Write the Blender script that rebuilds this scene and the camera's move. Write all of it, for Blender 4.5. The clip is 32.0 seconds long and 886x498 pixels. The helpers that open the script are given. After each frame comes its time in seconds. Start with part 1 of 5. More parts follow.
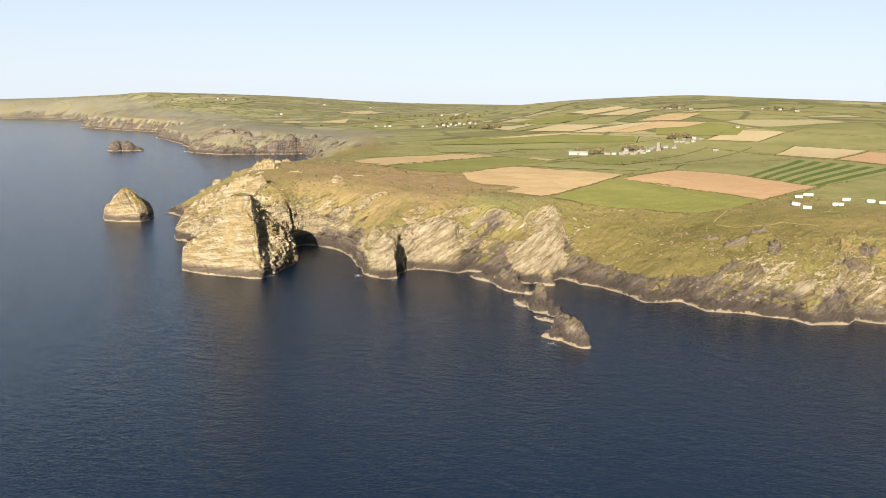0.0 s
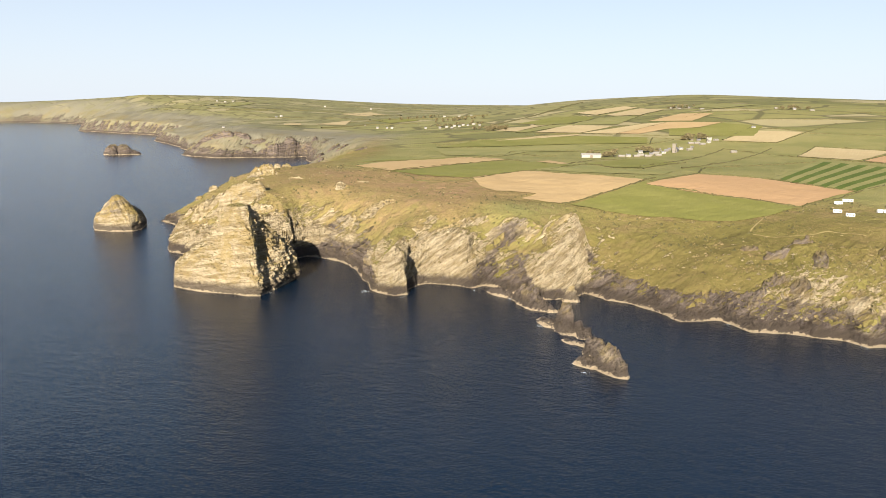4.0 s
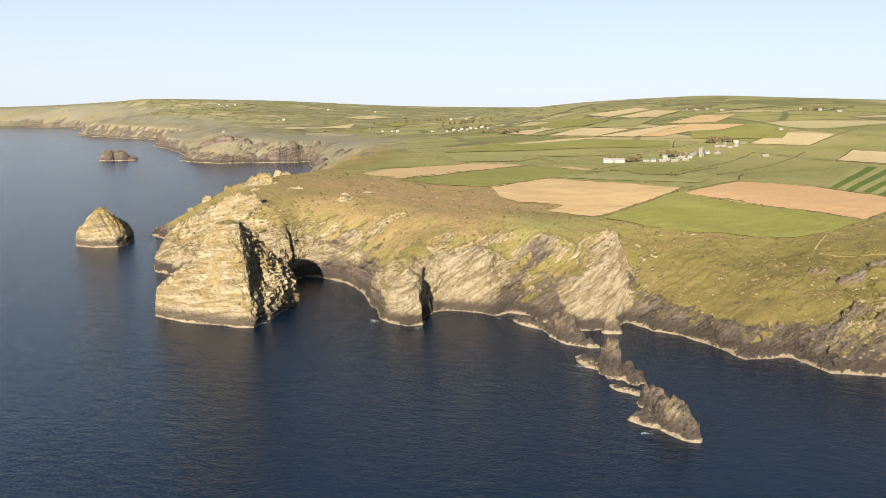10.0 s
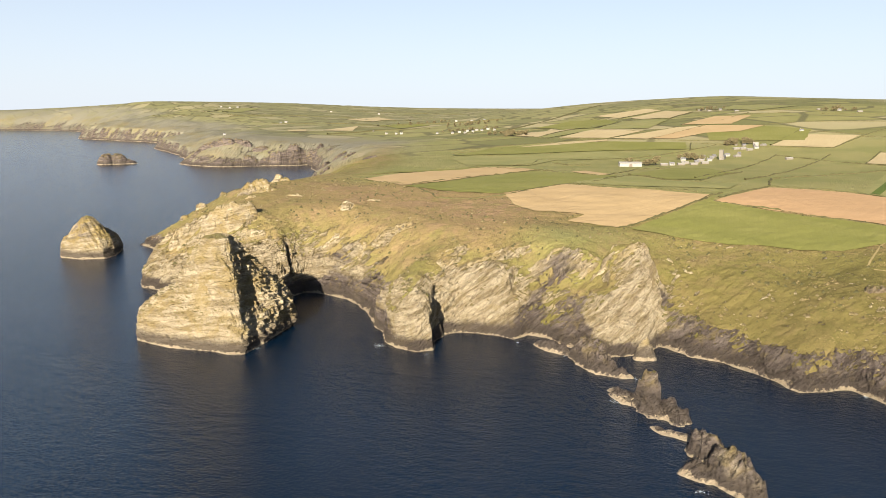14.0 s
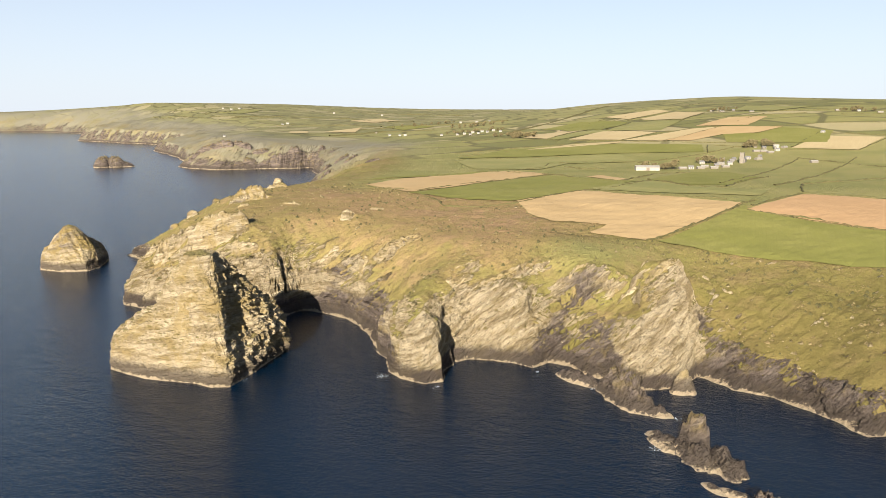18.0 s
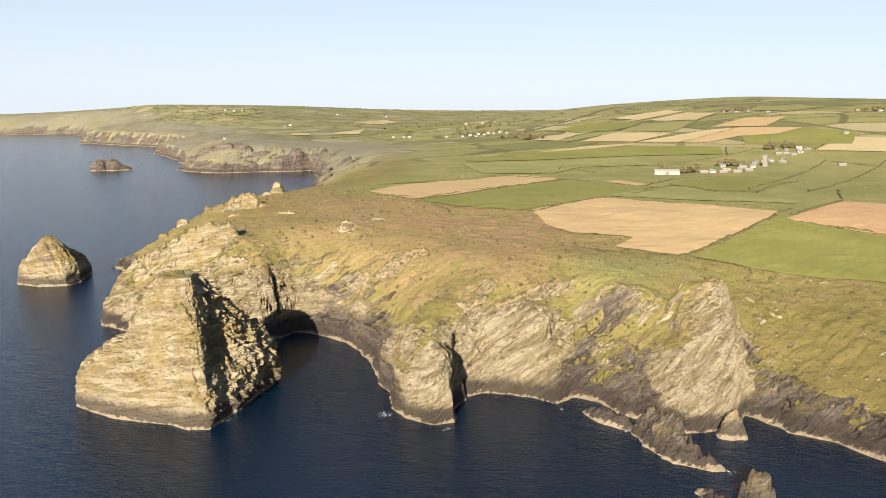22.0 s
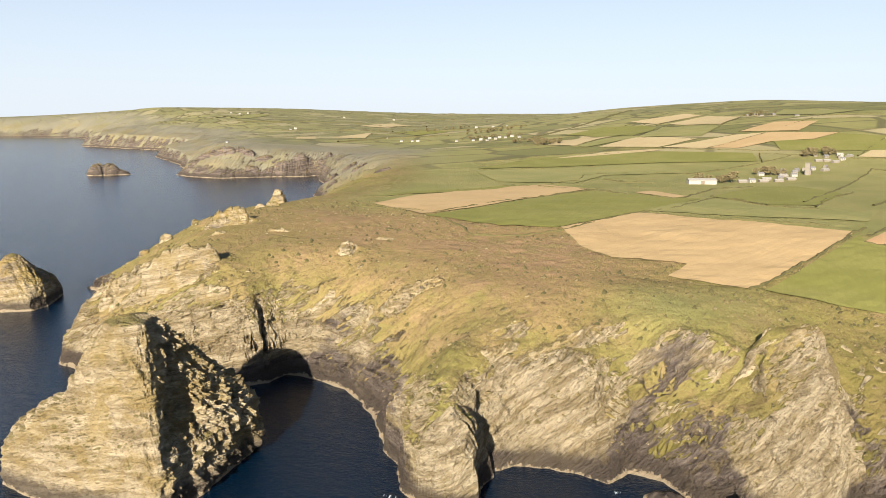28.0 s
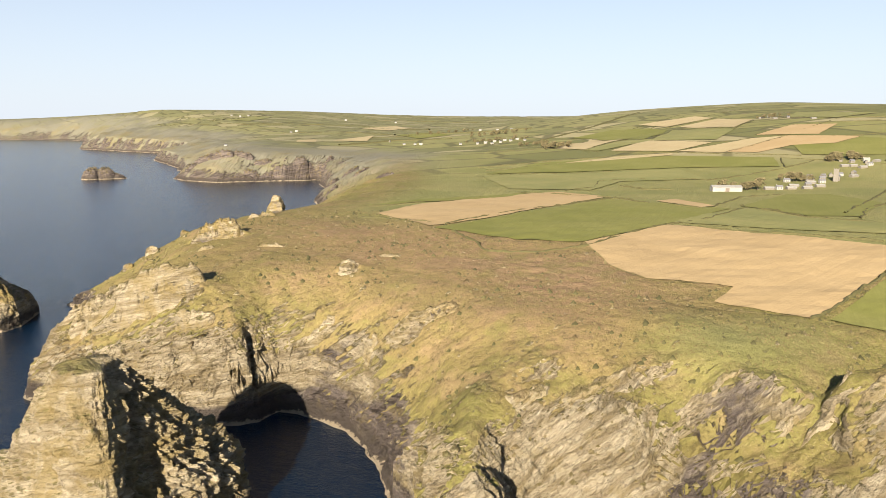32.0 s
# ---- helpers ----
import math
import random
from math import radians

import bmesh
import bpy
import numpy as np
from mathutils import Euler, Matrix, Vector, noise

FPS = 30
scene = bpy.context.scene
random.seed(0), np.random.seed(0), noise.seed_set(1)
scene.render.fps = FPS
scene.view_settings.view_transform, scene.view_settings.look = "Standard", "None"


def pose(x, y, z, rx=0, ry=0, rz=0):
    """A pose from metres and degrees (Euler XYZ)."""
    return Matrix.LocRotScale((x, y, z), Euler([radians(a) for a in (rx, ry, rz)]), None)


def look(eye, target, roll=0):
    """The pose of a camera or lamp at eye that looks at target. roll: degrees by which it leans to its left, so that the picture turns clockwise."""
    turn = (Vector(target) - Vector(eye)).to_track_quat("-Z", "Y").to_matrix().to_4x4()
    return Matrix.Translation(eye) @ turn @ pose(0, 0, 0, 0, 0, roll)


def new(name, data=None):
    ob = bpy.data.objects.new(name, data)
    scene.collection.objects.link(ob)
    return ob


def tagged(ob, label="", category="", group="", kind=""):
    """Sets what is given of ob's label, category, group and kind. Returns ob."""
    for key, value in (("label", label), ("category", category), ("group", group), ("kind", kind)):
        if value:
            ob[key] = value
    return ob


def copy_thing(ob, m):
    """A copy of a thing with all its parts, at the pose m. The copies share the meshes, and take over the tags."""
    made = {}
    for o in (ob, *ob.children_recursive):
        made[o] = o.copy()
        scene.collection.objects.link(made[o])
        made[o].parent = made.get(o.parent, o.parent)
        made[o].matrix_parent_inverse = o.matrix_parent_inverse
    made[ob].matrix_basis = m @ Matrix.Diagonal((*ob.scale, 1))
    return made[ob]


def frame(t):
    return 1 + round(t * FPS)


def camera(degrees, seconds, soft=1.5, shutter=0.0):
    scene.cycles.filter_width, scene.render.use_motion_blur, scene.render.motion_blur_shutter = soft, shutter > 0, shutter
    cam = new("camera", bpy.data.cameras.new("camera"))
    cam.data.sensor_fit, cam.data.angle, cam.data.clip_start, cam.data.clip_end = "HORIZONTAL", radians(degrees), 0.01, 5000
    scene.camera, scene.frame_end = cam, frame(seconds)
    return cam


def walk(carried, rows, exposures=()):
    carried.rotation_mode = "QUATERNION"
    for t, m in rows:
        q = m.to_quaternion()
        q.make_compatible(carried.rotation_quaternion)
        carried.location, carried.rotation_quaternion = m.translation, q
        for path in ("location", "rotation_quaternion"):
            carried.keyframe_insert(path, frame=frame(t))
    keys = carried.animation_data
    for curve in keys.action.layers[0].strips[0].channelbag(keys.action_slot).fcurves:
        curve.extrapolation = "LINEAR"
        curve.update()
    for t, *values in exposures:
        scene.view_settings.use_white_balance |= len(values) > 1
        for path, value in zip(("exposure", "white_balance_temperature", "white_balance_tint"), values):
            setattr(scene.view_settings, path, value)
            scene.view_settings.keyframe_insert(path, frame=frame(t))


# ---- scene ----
# ---- the camera and its flight: seconds, x, y, z, yaw, pitch, roll ----
cam = camera(60.0, 32.0, soft=0.75)
FLIGHT = [
    (0, 0.00, 0.00, 120.00, 0.000, -10.487, 1.131),
    (1, -2.48, 10.94, 120.12, 0.005, -10.478, 1.042),
    (2, -4.79, 21.89, 120.18, 0.014, -10.457, 0.982),
    (3, -6.94, 32.85, 120.20, 0.028, -10.440, 0.912),
    (3.5, -7.95, 38.33, 120.18, 0.035, -10.431, 0.863),
    (5.5, -11.60, 60.29, 120.02, 0.088, -10.378, 0.750),
    (6, -12.42, 65.79, 119.96, 0.120, -10.363, 0.756),
    (7, -14.01, 76.79, 119.85, 0.198, -10.324, 0.681),
    (8, -15.52, 87.80, 119.76, 0.241, -10.271, 0.652),
    (9, -16.98, 98.83, 119.72, 0.287, -10.238, 0.585),
    (10, -18.38, 109.90, 119.70, 0.348, -10.226, 0.523),
    (11, -19.71, 121.02, 119.67, 0.404, -10.192, 0.502),
    (12, -20.95, 132.22, 119.60, 0.465, -10.175, 0.466),
    (13, -22.08, 143.50, 119.47, 0.515, -10.144, 0.424),
    (14, -23.15, 154.83, 119.32, 0.633, -10.101, 0.363),
    (14.5, -23.66, 160.49, 119.25, 0.657, -10.091, 0.338),
    (16.5, -25.66, 183.00, 119.15, 0.797, -10.030, 0.289),
    (17, -26.17, 188.57, 119.19, 0.832, -10.028, 0.276),
    (18, -27.17, 199.67, 119.30, 0.879, -10.017, 0.277),
    (19, -28.13, 210.77, 119.41, 0.953, -10.009, 0.248),
    (20, -29.05, 221.92, 119.47, 1.017, -9.999, 0.201),
    (21, -29.90, 233.16, 119.42, 1.109, -9.974, 0.167),
    (22, -30.73, 244.48, 119.30, 1.189, -9.931, 0.138),
    (23, -31.57, 255.84, 119.16, 1.264, -9.897, 0.148),
    (24, -32.49, 267.22, 119.05, 1.335, -9.888, 0.165),
    (25, -33.50, 278.58, 119.00, 1.436, -9.835, 0.202),
    (25.5, -34.05, 284.23, 119.00, 1.488, -9.821, 0.224),
    (27.5, -36.52, 306.62, 119.09, 1.681, -9.719, 0.228),
    (28, -37.19, 312.14, 119.13, 1.735, -9.689, 0.250),
    (29, -38.62, 323.04, 119.20, 1.832, -9.651, 0.227),
    (29.5, -39.37, 328.42, 119.24, 1.840, -9.622, 0.163),
    (30, -40.15, 333.76, 119.27, 1.690, -9.607, 0.153),
    (30.5, -40.94, 339.06, 119.31, 1.691, -9.574, 0.213),
    (31, -41.76, 344.31, 119.35, 1.729, -9.544, 0.258),
    (32, -43.48, 354.69, 119.43, 1.842, -9.508, 0.268),
]


def flown(x, y, z, yaw, pitch, roll):
    return pose(x, y, z, 0, 0, yaw) @ pose(0, 0, 0, 90 + pitch) @ pose(0, 0, 0, 0, 0, roll)


walk(cam, [(t, flown(*row)) for t, *row in FLIGHT])
# ---- sky, sun and exposure ----
SUN_AZIMUTH, SUN_HEIGHT = 193.0, 22.5  # degrees clockwise from +y, degrees over the horizon
world = bpy.data.worlds.new("evening_sky")
scene.world = world
world.use_nodes = True
sky = world.node_tree.nodes.new("ShaderNodeTexSky")
sky.sky_type, sky.sun_disc = "NISHITA", False
sky.sun_elevation, sky.sun_rotation = radians(SUN_HEIGHT), radians(SUN_AZIMUTH)
sky.air_density, sky.dust_density, sky.ozone_density, sky.altitude = 0.8, 0.5, 2.5, 0
# Thin sea haze: the sky pales towards the horizon.
sky_nodes, sky_links = world.node_tree.nodes, world.node_tree.links
towards = sky_nodes.new("ShaderNodeSeparateXYZ")
sky_links.new(sky_nodes.new("ShaderNodeTexCoord").outputs["Generated"], towards.inputs[0])
paling = sky_nodes.new("ShaderNodeMapRange")
for socket, value in zip(paling.inputs[1:], (0.0, 0.45, 0.9, 0.0)):
    socket.default_value = value
sky_links.new(towards.outputs[2], paling.inputs[0])
hazed = sky_nodes.new("ShaderNodeMix")
hazed.data_type = "RGBA"
hazed.inputs[7].default_value = (6.35, 6.85, 7.6, 1)
sky_links.new(paling.outputs[0], hazed.inputs[0])
sky_links.new(sky.outputs[0], hazed.inputs[6])
backdrop_light = sky_nodes["Background"]
backdrop_light.inputs["Strength"].default_value = 0.05
sky_links.new(hazed.outputs[2], backdrop_light.inputs["Color"])

sun_data = bpy.data.lights.new("sun", "SUN")
sun_data.energy, sun_data.angle, sun_data.color = 5.0, radians(0.6), (1.0, 0.90, 0.74)
sun = new("sun", sun_data)
to_sun = Vector((math.sin(radians(SUN_AZIMUTH)) * math.cos(radians(SUN_HEIGHT)),
                 math.cos(radians(SUN_AZIMUTH)) * math.cos(radians(SUN_HEIGHT)), math.sin(radians(SUN_HEIGHT))))
sun.matrix_world = look(to_sun * 900, (0, 0, 0))
scene.view_settings.exposure = 1.41
# ---- materials ----
class Nodes:
    """Short hand for one node material."""

    def __init__(self, name, roughness=0.9, specular=0.2):
        self.material = bpy.data.materials.new(name)
        self.material.use_nodes = True
        self.tree = self.material.node_tree
        self.out = self.tree.nodes["Principled BSDF"]
        self.out.inputs["Roughness"].default_value = roughness
        self.out.inputs["Specular IOR Level"].default_value = specular

    def put(self, socket, value):
        if isinstance(value, bpy.types.NodeSocket):
            self.tree.links.new(value, socket)
        elif isinstance(value, tuple) and len(value) == 3 and socket.type == "RGBA":
            socket.default_value = (*value, 1)
        else:
            socket.default_value = value

    def place(self):
        return self.tree.nodes.new("ShaderNodeNewGeometry").outputs["Position"]

    def local(self):
        return self.tree.nodes.new("ShaderNodeTexCoord").outputs["Object"]

    def stretched(self, vector, scale, turn=(0, 0, 0)):
        """Turn first, then stretch along the turned axes."""
        for key, value in (("Rotation", [radians(a) for a in turn]), ("Scale", scale)):
            n = self.tree.nodes.new("ShaderNodeMapping")
            self.put(n.inputs["Vector"], vector)
            n.inputs[key].default_value = value
            vector = n.outputs[0]
        return vector

    def noise(self, vector, scale, detail=4.0, rough=0.55, warp=0.0):
        n = self.tree.nodes.new("ShaderNodeTexNoise")
        self.put(n.inputs["Vector"], vector)
        for key, value in (("Scale", scale), ("Detail", detail), ("Roughness", rough), ("Distortion", warp)):
            n.inputs[key].default_value = value
        return n.outputs["Fac"]

    def tree_noise(self, vector, scale):
        """Noise colour, wide enough to bend a grid of joints."""
        n = self.tree.nodes.new("ShaderNodeTexNoise")
        self.put(n.inputs["Vector"], vector)
        n.inputs["Scale"].default_value = scale
        s = self.tree.nodes.new("ShaderNodeVectorMath")
        s.operation = "SCALE"
        self.put(s.inputs[0], n.outputs["Color"])
        s.inputs["Scale"].default_value = 3.5
        a = self.tree.nodes.new("ShaderNodeVectorMath")
        a.operation = "ADD"
        self.put(a.inputs[0], vector)
        self.put(a.inputs[1], s.outputs[0])
        return a.outputs[0]

    def cells(self, vector, scale, feature="F1", output="Distance"):
        n = self.tree.nodes.new("ShaderNodeTexVoronoi")
        n.feature = feature
        self.put(n.inputs["Vector"], vector)
        n.inputs["Scale"].default_value = scale
        return n.outputs[output]

    def math(self, how, a, b=0.0, c=0.0):
        n = self.tree.nodes.new("ShaderNodeMath")
        n.operation = how
        for socket, value in zip(n.inputs, (a, b, c)):
            self.put(socket, value)
        return n.outputs[0]

    def span(self, value, low, high, to_low=0.0, to_high=1.0):
        n = self.tree.nodes.new("ShaderNodeMapRange")
        n.interpolation_type = "SMOOTHSTEP"
        for socket, v in zip(n.inputs, (value, low, high, to_low, to_high)):
            self.put(socket, v)
        return n.outputs[0]

    def blend(self, fac, a, b, how="MIX"):
        n = self.tree.nodes.new("ShaderNodeMix")
        n.data_type, n.blend_type = "RGBA", how
        for key, v in ((0, fac), (6, a), (7, b)):
            self.put(n.inputs[key], v)
        return n.outputs[2]

    def part_of(self, vector, axis):
        n = self.tree.nodes.new("ShaderNodeSeparateXYZ")
        self.put(n.inputs[0], vector)
        return n.outputs[axis]

    def upward(self):
        return self.part_of(self.tree.nodes.new("ShaderNodeNewGeometry").outputs["Normal"], 2)

    def stored(self, name):
        n = self.tree.nodes.new("ShaderNodeAttribute")
        n.attribute_name = name
        return n.outputs["Fac"]

    def chance(self):
        return self.tree.nodes.new("ShaderNodeObjectInfo").outputs["Random"]

    def bump(self, height, strength, distance):
        n = self.tree.nodes.new("ShaderNodeBump")
        self.put(n.inputs["Height"], height)
        n.inputs["Strength"].default_value, n.inputs["Distance"].default_value = strength, distance
        self.tree.links.new(n.outputs[0], self.out.inputs["Normal"])

    def done(self, colour, roughness=None):
        self.put(self.out.inputs["Base Color"], colour)
        if roughness is not None:
            self.put(self.out.inputs["Roughness"], roughness)
        return self.material


def rock_colour(n, p, dark_amount, dirt=1.0, dip=None):
    """Bedded slate and sandstone: pale tan beds, purple-brown slate, ochre lichen, black and barnacle bands by the tide.
    dip: degrees by which the beds climb towards the east; without it they steepen along the coast."""
    z = n.part_of(p, 2)
    if dip is None:
        level = n.blend(n.span(n.part_of(p, 0), -110, -35), n.stretched(p, (1, 1, 1), (0, 12, 0)), n.stretched(p, (1, 1, 1), (0, 36, 0)))
    else:
        level = n.stretched(p, (1, 1, 1), (0, dip, 0))
    bed = n.noise(n.stretched(level, (0.05, 0.06, 0.42)), 1.0, 6, 0.62, 0.6)
    leaf = n.noise(n.stretched(level, (0.14, 0.18, 1.3)), 1.0, 6, 0.72, 0.8)
    band = n.noise(n.stretched(level, (0.018, 0.025, 0.15)), 1.0, 5, 0.62, 0.5)
    grain = n.noise(p, 0.55, 6, 0.68)
    fine = n.noise(p, 2.2, 5, 0.65)
    patch = n.noise(p, 0.035, 5, 0.6)
    pale = n.blend(n.span(bed, 0.36, 0.62), (0.26, 0.20, 0.112), (0.52, 0.43, 0.29))
    slate = n.blend(n.span(bed, 0.36, 0.64), (0.060, 0.047, 0.042), (0.185, 0.148, 0.128))
    mixed = n.math("ADD", n.math("MULTIPLY", n.math("ADD", patch, band), 0.5), dark_amount)
    base = n.blend(n.span(mixed, 0.53, 0.66), pale, slate)
    base = n.blend(n.span(grain, 0.36, 0.46, 0.5 * dirt, 0.0), base, (0.13, 0.10, 0.068))
    base = n.blend(n.span(leaf, 0.35, 0.43, 0.5 * dirt, 0.0), base, (0.105, 0.082, 0.058))
    slab = n.stretched(n.tree_noise(level, 0.12), (0.13, 0.16, 0.42))
    joint = n.cells(slab, 1.0, "DISTANCE_TO_EDGE")
    base = n.blend(n.span(joint, 0.005, 0.03, 0.3, 0.0), base, (0.085, 0.066, 0.05))
    face = n.cells(slab, 2.6)
    base = n.blend(n.math("MULTIPLY", n.span(leaf, 0.56, 0.68), n.span(mixed, 0.5, 0.65, 0.65, 0.2)), base, (0.50, 0.43, 0.31))
    base = n.blend(n.math("MULTIPLY", n.span(fine, 0.5, 0.7), 0.3), base, (0.36, 0.305, 0.215))
    base = n.blend(n.math("MULTIPLY", n.span(n.noise(p, 0.16, 5, 0.6), 0.52, 0.66), 0.4), base, (0.27, 0.205, 0.085))
    edge = n.math("ADD", z, n.math("MULTIPLY", n.math("SUBTRACT", grain, 0.5), 5.0))
    base = n.blend(n.span(edge, 3.5, 9.0, 0.85, 0.0), base, (0.078, 0.062, 0.05))
    tide = n.math("ADD", edge, n.span(n.noise(p, 0.09, 3, 0.6), 0.38, 0.62, 1.2, 0.0))
    base = n.blend(n.span(tide, 1.1, 1.9, 0.92, 0.0), base, (0.42, 0.335, 0.225))
    rise = n.math("ADD", n.math("MULTIPLY", bed, 1.2), n.math("ADD", grain, n.math("MULTIPLY", fine, 0.45)))
    rise = n.math("ADD", rise, n.math("MULTIPLY", n.math("MINIMUM", joint, 0.08), 1.2))
    return base, n.math("ADD", n.math("ADD", rise, n.math("MULTIPLY", leaf, 1.3)), n.math("MULTIPLY", face, 0.8))


def turf_colour(n, p):
    """Rough clifftop grass with dry, green and bracken-brown patches."""
    wide = n.noise(p, 0.012, 4, 0.6)
    mid = n.noise(p, 0.07, 6, 0.66, 0.4)
    small = n.noise(p, 0.45, 6, 0.72)
    base = n.blend(n.span(wide, 0.38, 0.62), (0.205, 0.156, 0.060), (0.170, 0.146, 0.047))
    base = n.blend(n.math("MULTIPLY", n.span(mid, 0.46, 0.62), 0.75), base, (0.235, 0.162, 0.086))
    base = n.blend(n.math("MULTIPLY", n.span(n.noise(p, 0.028, 5, 0.65, 1.0), 0.48, 0.60), 0.75), base, (0.162, 0.148, 0.044))
    base = n.blend(n.span(small, 0.38, 0.50, 0.8, 0.0), base, (0.105, 0.082, 0.038))
    return n.blend(n.math("MULTIPLY", n.span(n.noise(p, 1.3, 5, 0.7), 0.52, 0.66), 0.5), base, (0.345, 0.27, 0.135)), small


def ground_material():
    n = Nodes("clifftop_turf_and_rock", 0.95, 0.1)
    p = n.place()
    rock, relief = rock_colour(n, p, n.stored("slate"))
    turf, tufts = turf_colour(n, p)
    pasture_tone = n.noise(p, 0.02, 3, 0.5)
    pasture = n.blend(n.span(pasture_tone, 0.35, 0.65), (0.182, 0.176, 0.067), (0.228, 0.206, 0.084))
    pasture = n.blend(n.math("MULTIPLY", n.span(n.noise(p, 0.25, 5, 0.65), 0.45, 0.65), 0.35), pasture, (0.195, 0.192, 0.054))
    # Far off, the hedged parcels are too small to stand up.
    plots = n.stretched(p, (0.0075, 0.0115, 0.00001), (0, 0, 22))
    far_away = n.span(n.part_of(p, 1), 1150, 1350)
    cell = n.tree.nodes.new("ShaderNodeSeparateColor")
    n.put(cell.inputs[0], n.cells(plots, 1.0, "F1", "Color"))
    pasture = n.blend(n.math("MULTIPLY", far_away, n.span(cell.outputs[0], 0.45, 0.75, 0.0, 0.75)), pasture, (0.125, 0.125, 0.05))
    pasture = n.blend(n.math("MULTIPLY", far_away, n.span(cell.outputs[1], 0.74, 0.8, 0.0, 0.8)), pasture, (0.33, 0.28, 0.16))
    # Distance haze put into the colour: pasture pales and greys with y.
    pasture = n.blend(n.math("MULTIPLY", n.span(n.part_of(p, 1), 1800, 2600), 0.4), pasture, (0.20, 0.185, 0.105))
    border = n.span(n.cells(plots, 1.0, "DISTANCE_TO_EDGE"), 0.025, 0.06, 0.85, 0.0)
    pasture = n.blend(n.math("MULTIPLY", border, far_away), pasture, (0.10, 0.092, 0.045))
    turf = n.blend(n.math("MULTIPLY", n.stored("bracken"), n.span(n.noise(p, 0.12, 5, 0.7), 0.35, 0.6, 0.25, 0.85)), turf, (0.265, 0.168, 0.098))
    turf = n.blend(n.math("MULTIPLY", n.stored("lush"), n.span(n.noise(p, 0.09, 5, 0.7), 0.32, 0.6, 0.9, 0.65)), turf, (0.105, 0.088, 0.028))
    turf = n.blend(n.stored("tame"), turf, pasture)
    # Brown coastal moor, greyed so that some far haze is painted in.
    turf = n.blend(n.math("MULTIPLY", n.stored("hazy_moor"), n.span(n.noise(p, 0.01, 5, 0.65), 0.3, 0.6, 0.35, 0.95)), turf, (0.18, 0.166, 0.122))
    steep = n.math("MULTIPLY", n.math("SUBTRACT", 0.72, n.upward()), 1.1)
    streak = n.noise(n.stretched(p, (0.028, 0.045, 0.15), (0, 36, 0)), 1.0, 7, 0.68, 0.4)
    speckle = n.math("MULTIPLY", n.math("SUBTRACT", streak, 0.5), 2.9)
    bare = n.span(n.math("ADD", n.math("ADD", n.math("ADD", n.math("MULTIPLY", n.stored("bare"), 0.72), n.span(n.part_of(p, 2), 3.5, 8.0, 0.9, 0.0)), steep), speckle), 0.52, 0.62)
    fleck = n.span(n.noise(n.stretched(p, (0.10, 0.16, 0.5), (0, 30, 0)), 1.0, 6, 0.74), 0.63, 0.66)
    bare = n.math("MAXIMUM", bare, n.math("MULTIPLY", fleck, n.math("SUBTRACT", 1.0, n.stored("tame"))))
    n.bump(n.blend(bare, n.math("MULTIPLY", tufts, 0.45), relief), 1.0, 1.9)
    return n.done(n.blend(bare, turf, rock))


def crag_material(name, slate, lichen, dirt=1.0, dip=None):
    n = Nodes(name, 0.92, 0.15)
    p = n.place()
    rock, relief = rock_colour(n, p, slate, dirt, dip)
    turf, tufts = turf_colour(n, p)
    steep = n.math("ADD", n.upward(), n.math("MULTIPLY", n.math("SUBTRACT", n.noise(p, 0.25, 5, 0.65), 0.5), 0.8))
    grown = n.math("MULTIPLY", n.span(steep, 0.68, 0.95), n.span(n.part_of(p, 2), 7.0, 13.0))
    rock = n.blend(n.math("MULTIPLY", n.span(n.noise(p, 0.07, 5, 0.7, 0.5), 0.44, 0.60), n.span(n.part_of(p, 2), 5.0, 11.0, 0.0, lichen)), rock, (0.30, 0.22, 0.08))
    n.bump(relief, 1.0, 1.3)
    return n.done(n.blend(n.math("MULTIPLY", grown, 0.8), rock, turf))


def sea_material():
    n = Nodes("deep_sea_water", 0.16, 0.5)
    p = n.place()
    n.out.inputs["IOR"].default_value = 1.33
    swell = n.noise(n.stretched(p, (1, 1.9, 1), (0, 0, 24)), 0.11, 5, 0.62, 0.5)
    ripple = n.noise(n.stretched(p, (1, 1.7, 1), (0, 0, -18)), 0.55, 4, 0.6, 0.3)
    n.bump(n.math("ADD", swell, n.math("MULTIPLY", ripple, 0.6)), 0.46, 1.3)
    tone = n.noise(p, 0.006, 4, 0.6)
    return n.done(n.blend(n.span(tone, 0.35, 0.65), (0.0006, 0.0074, 0.0195), (0.0009, 0.0098, 0.0250)))


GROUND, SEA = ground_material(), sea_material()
PALE_CRAG = crag_material("pale_lichened_rock", 0.05, 0.9)
CREAM_CRAG = crag_material("cream_bedded_rock", -0.3, 0.55, 0.75)
STACK_CRAG = crag_material("cream_level_bedded_rock", -0.1, 0.6, 0.75, 7)
DARK_CRAG = crag_material("dark_slate_rock", 0.19, 0.3)
BLACK_CRAG = crag_material("blackish_slate_rock", 0.45, 0.0)


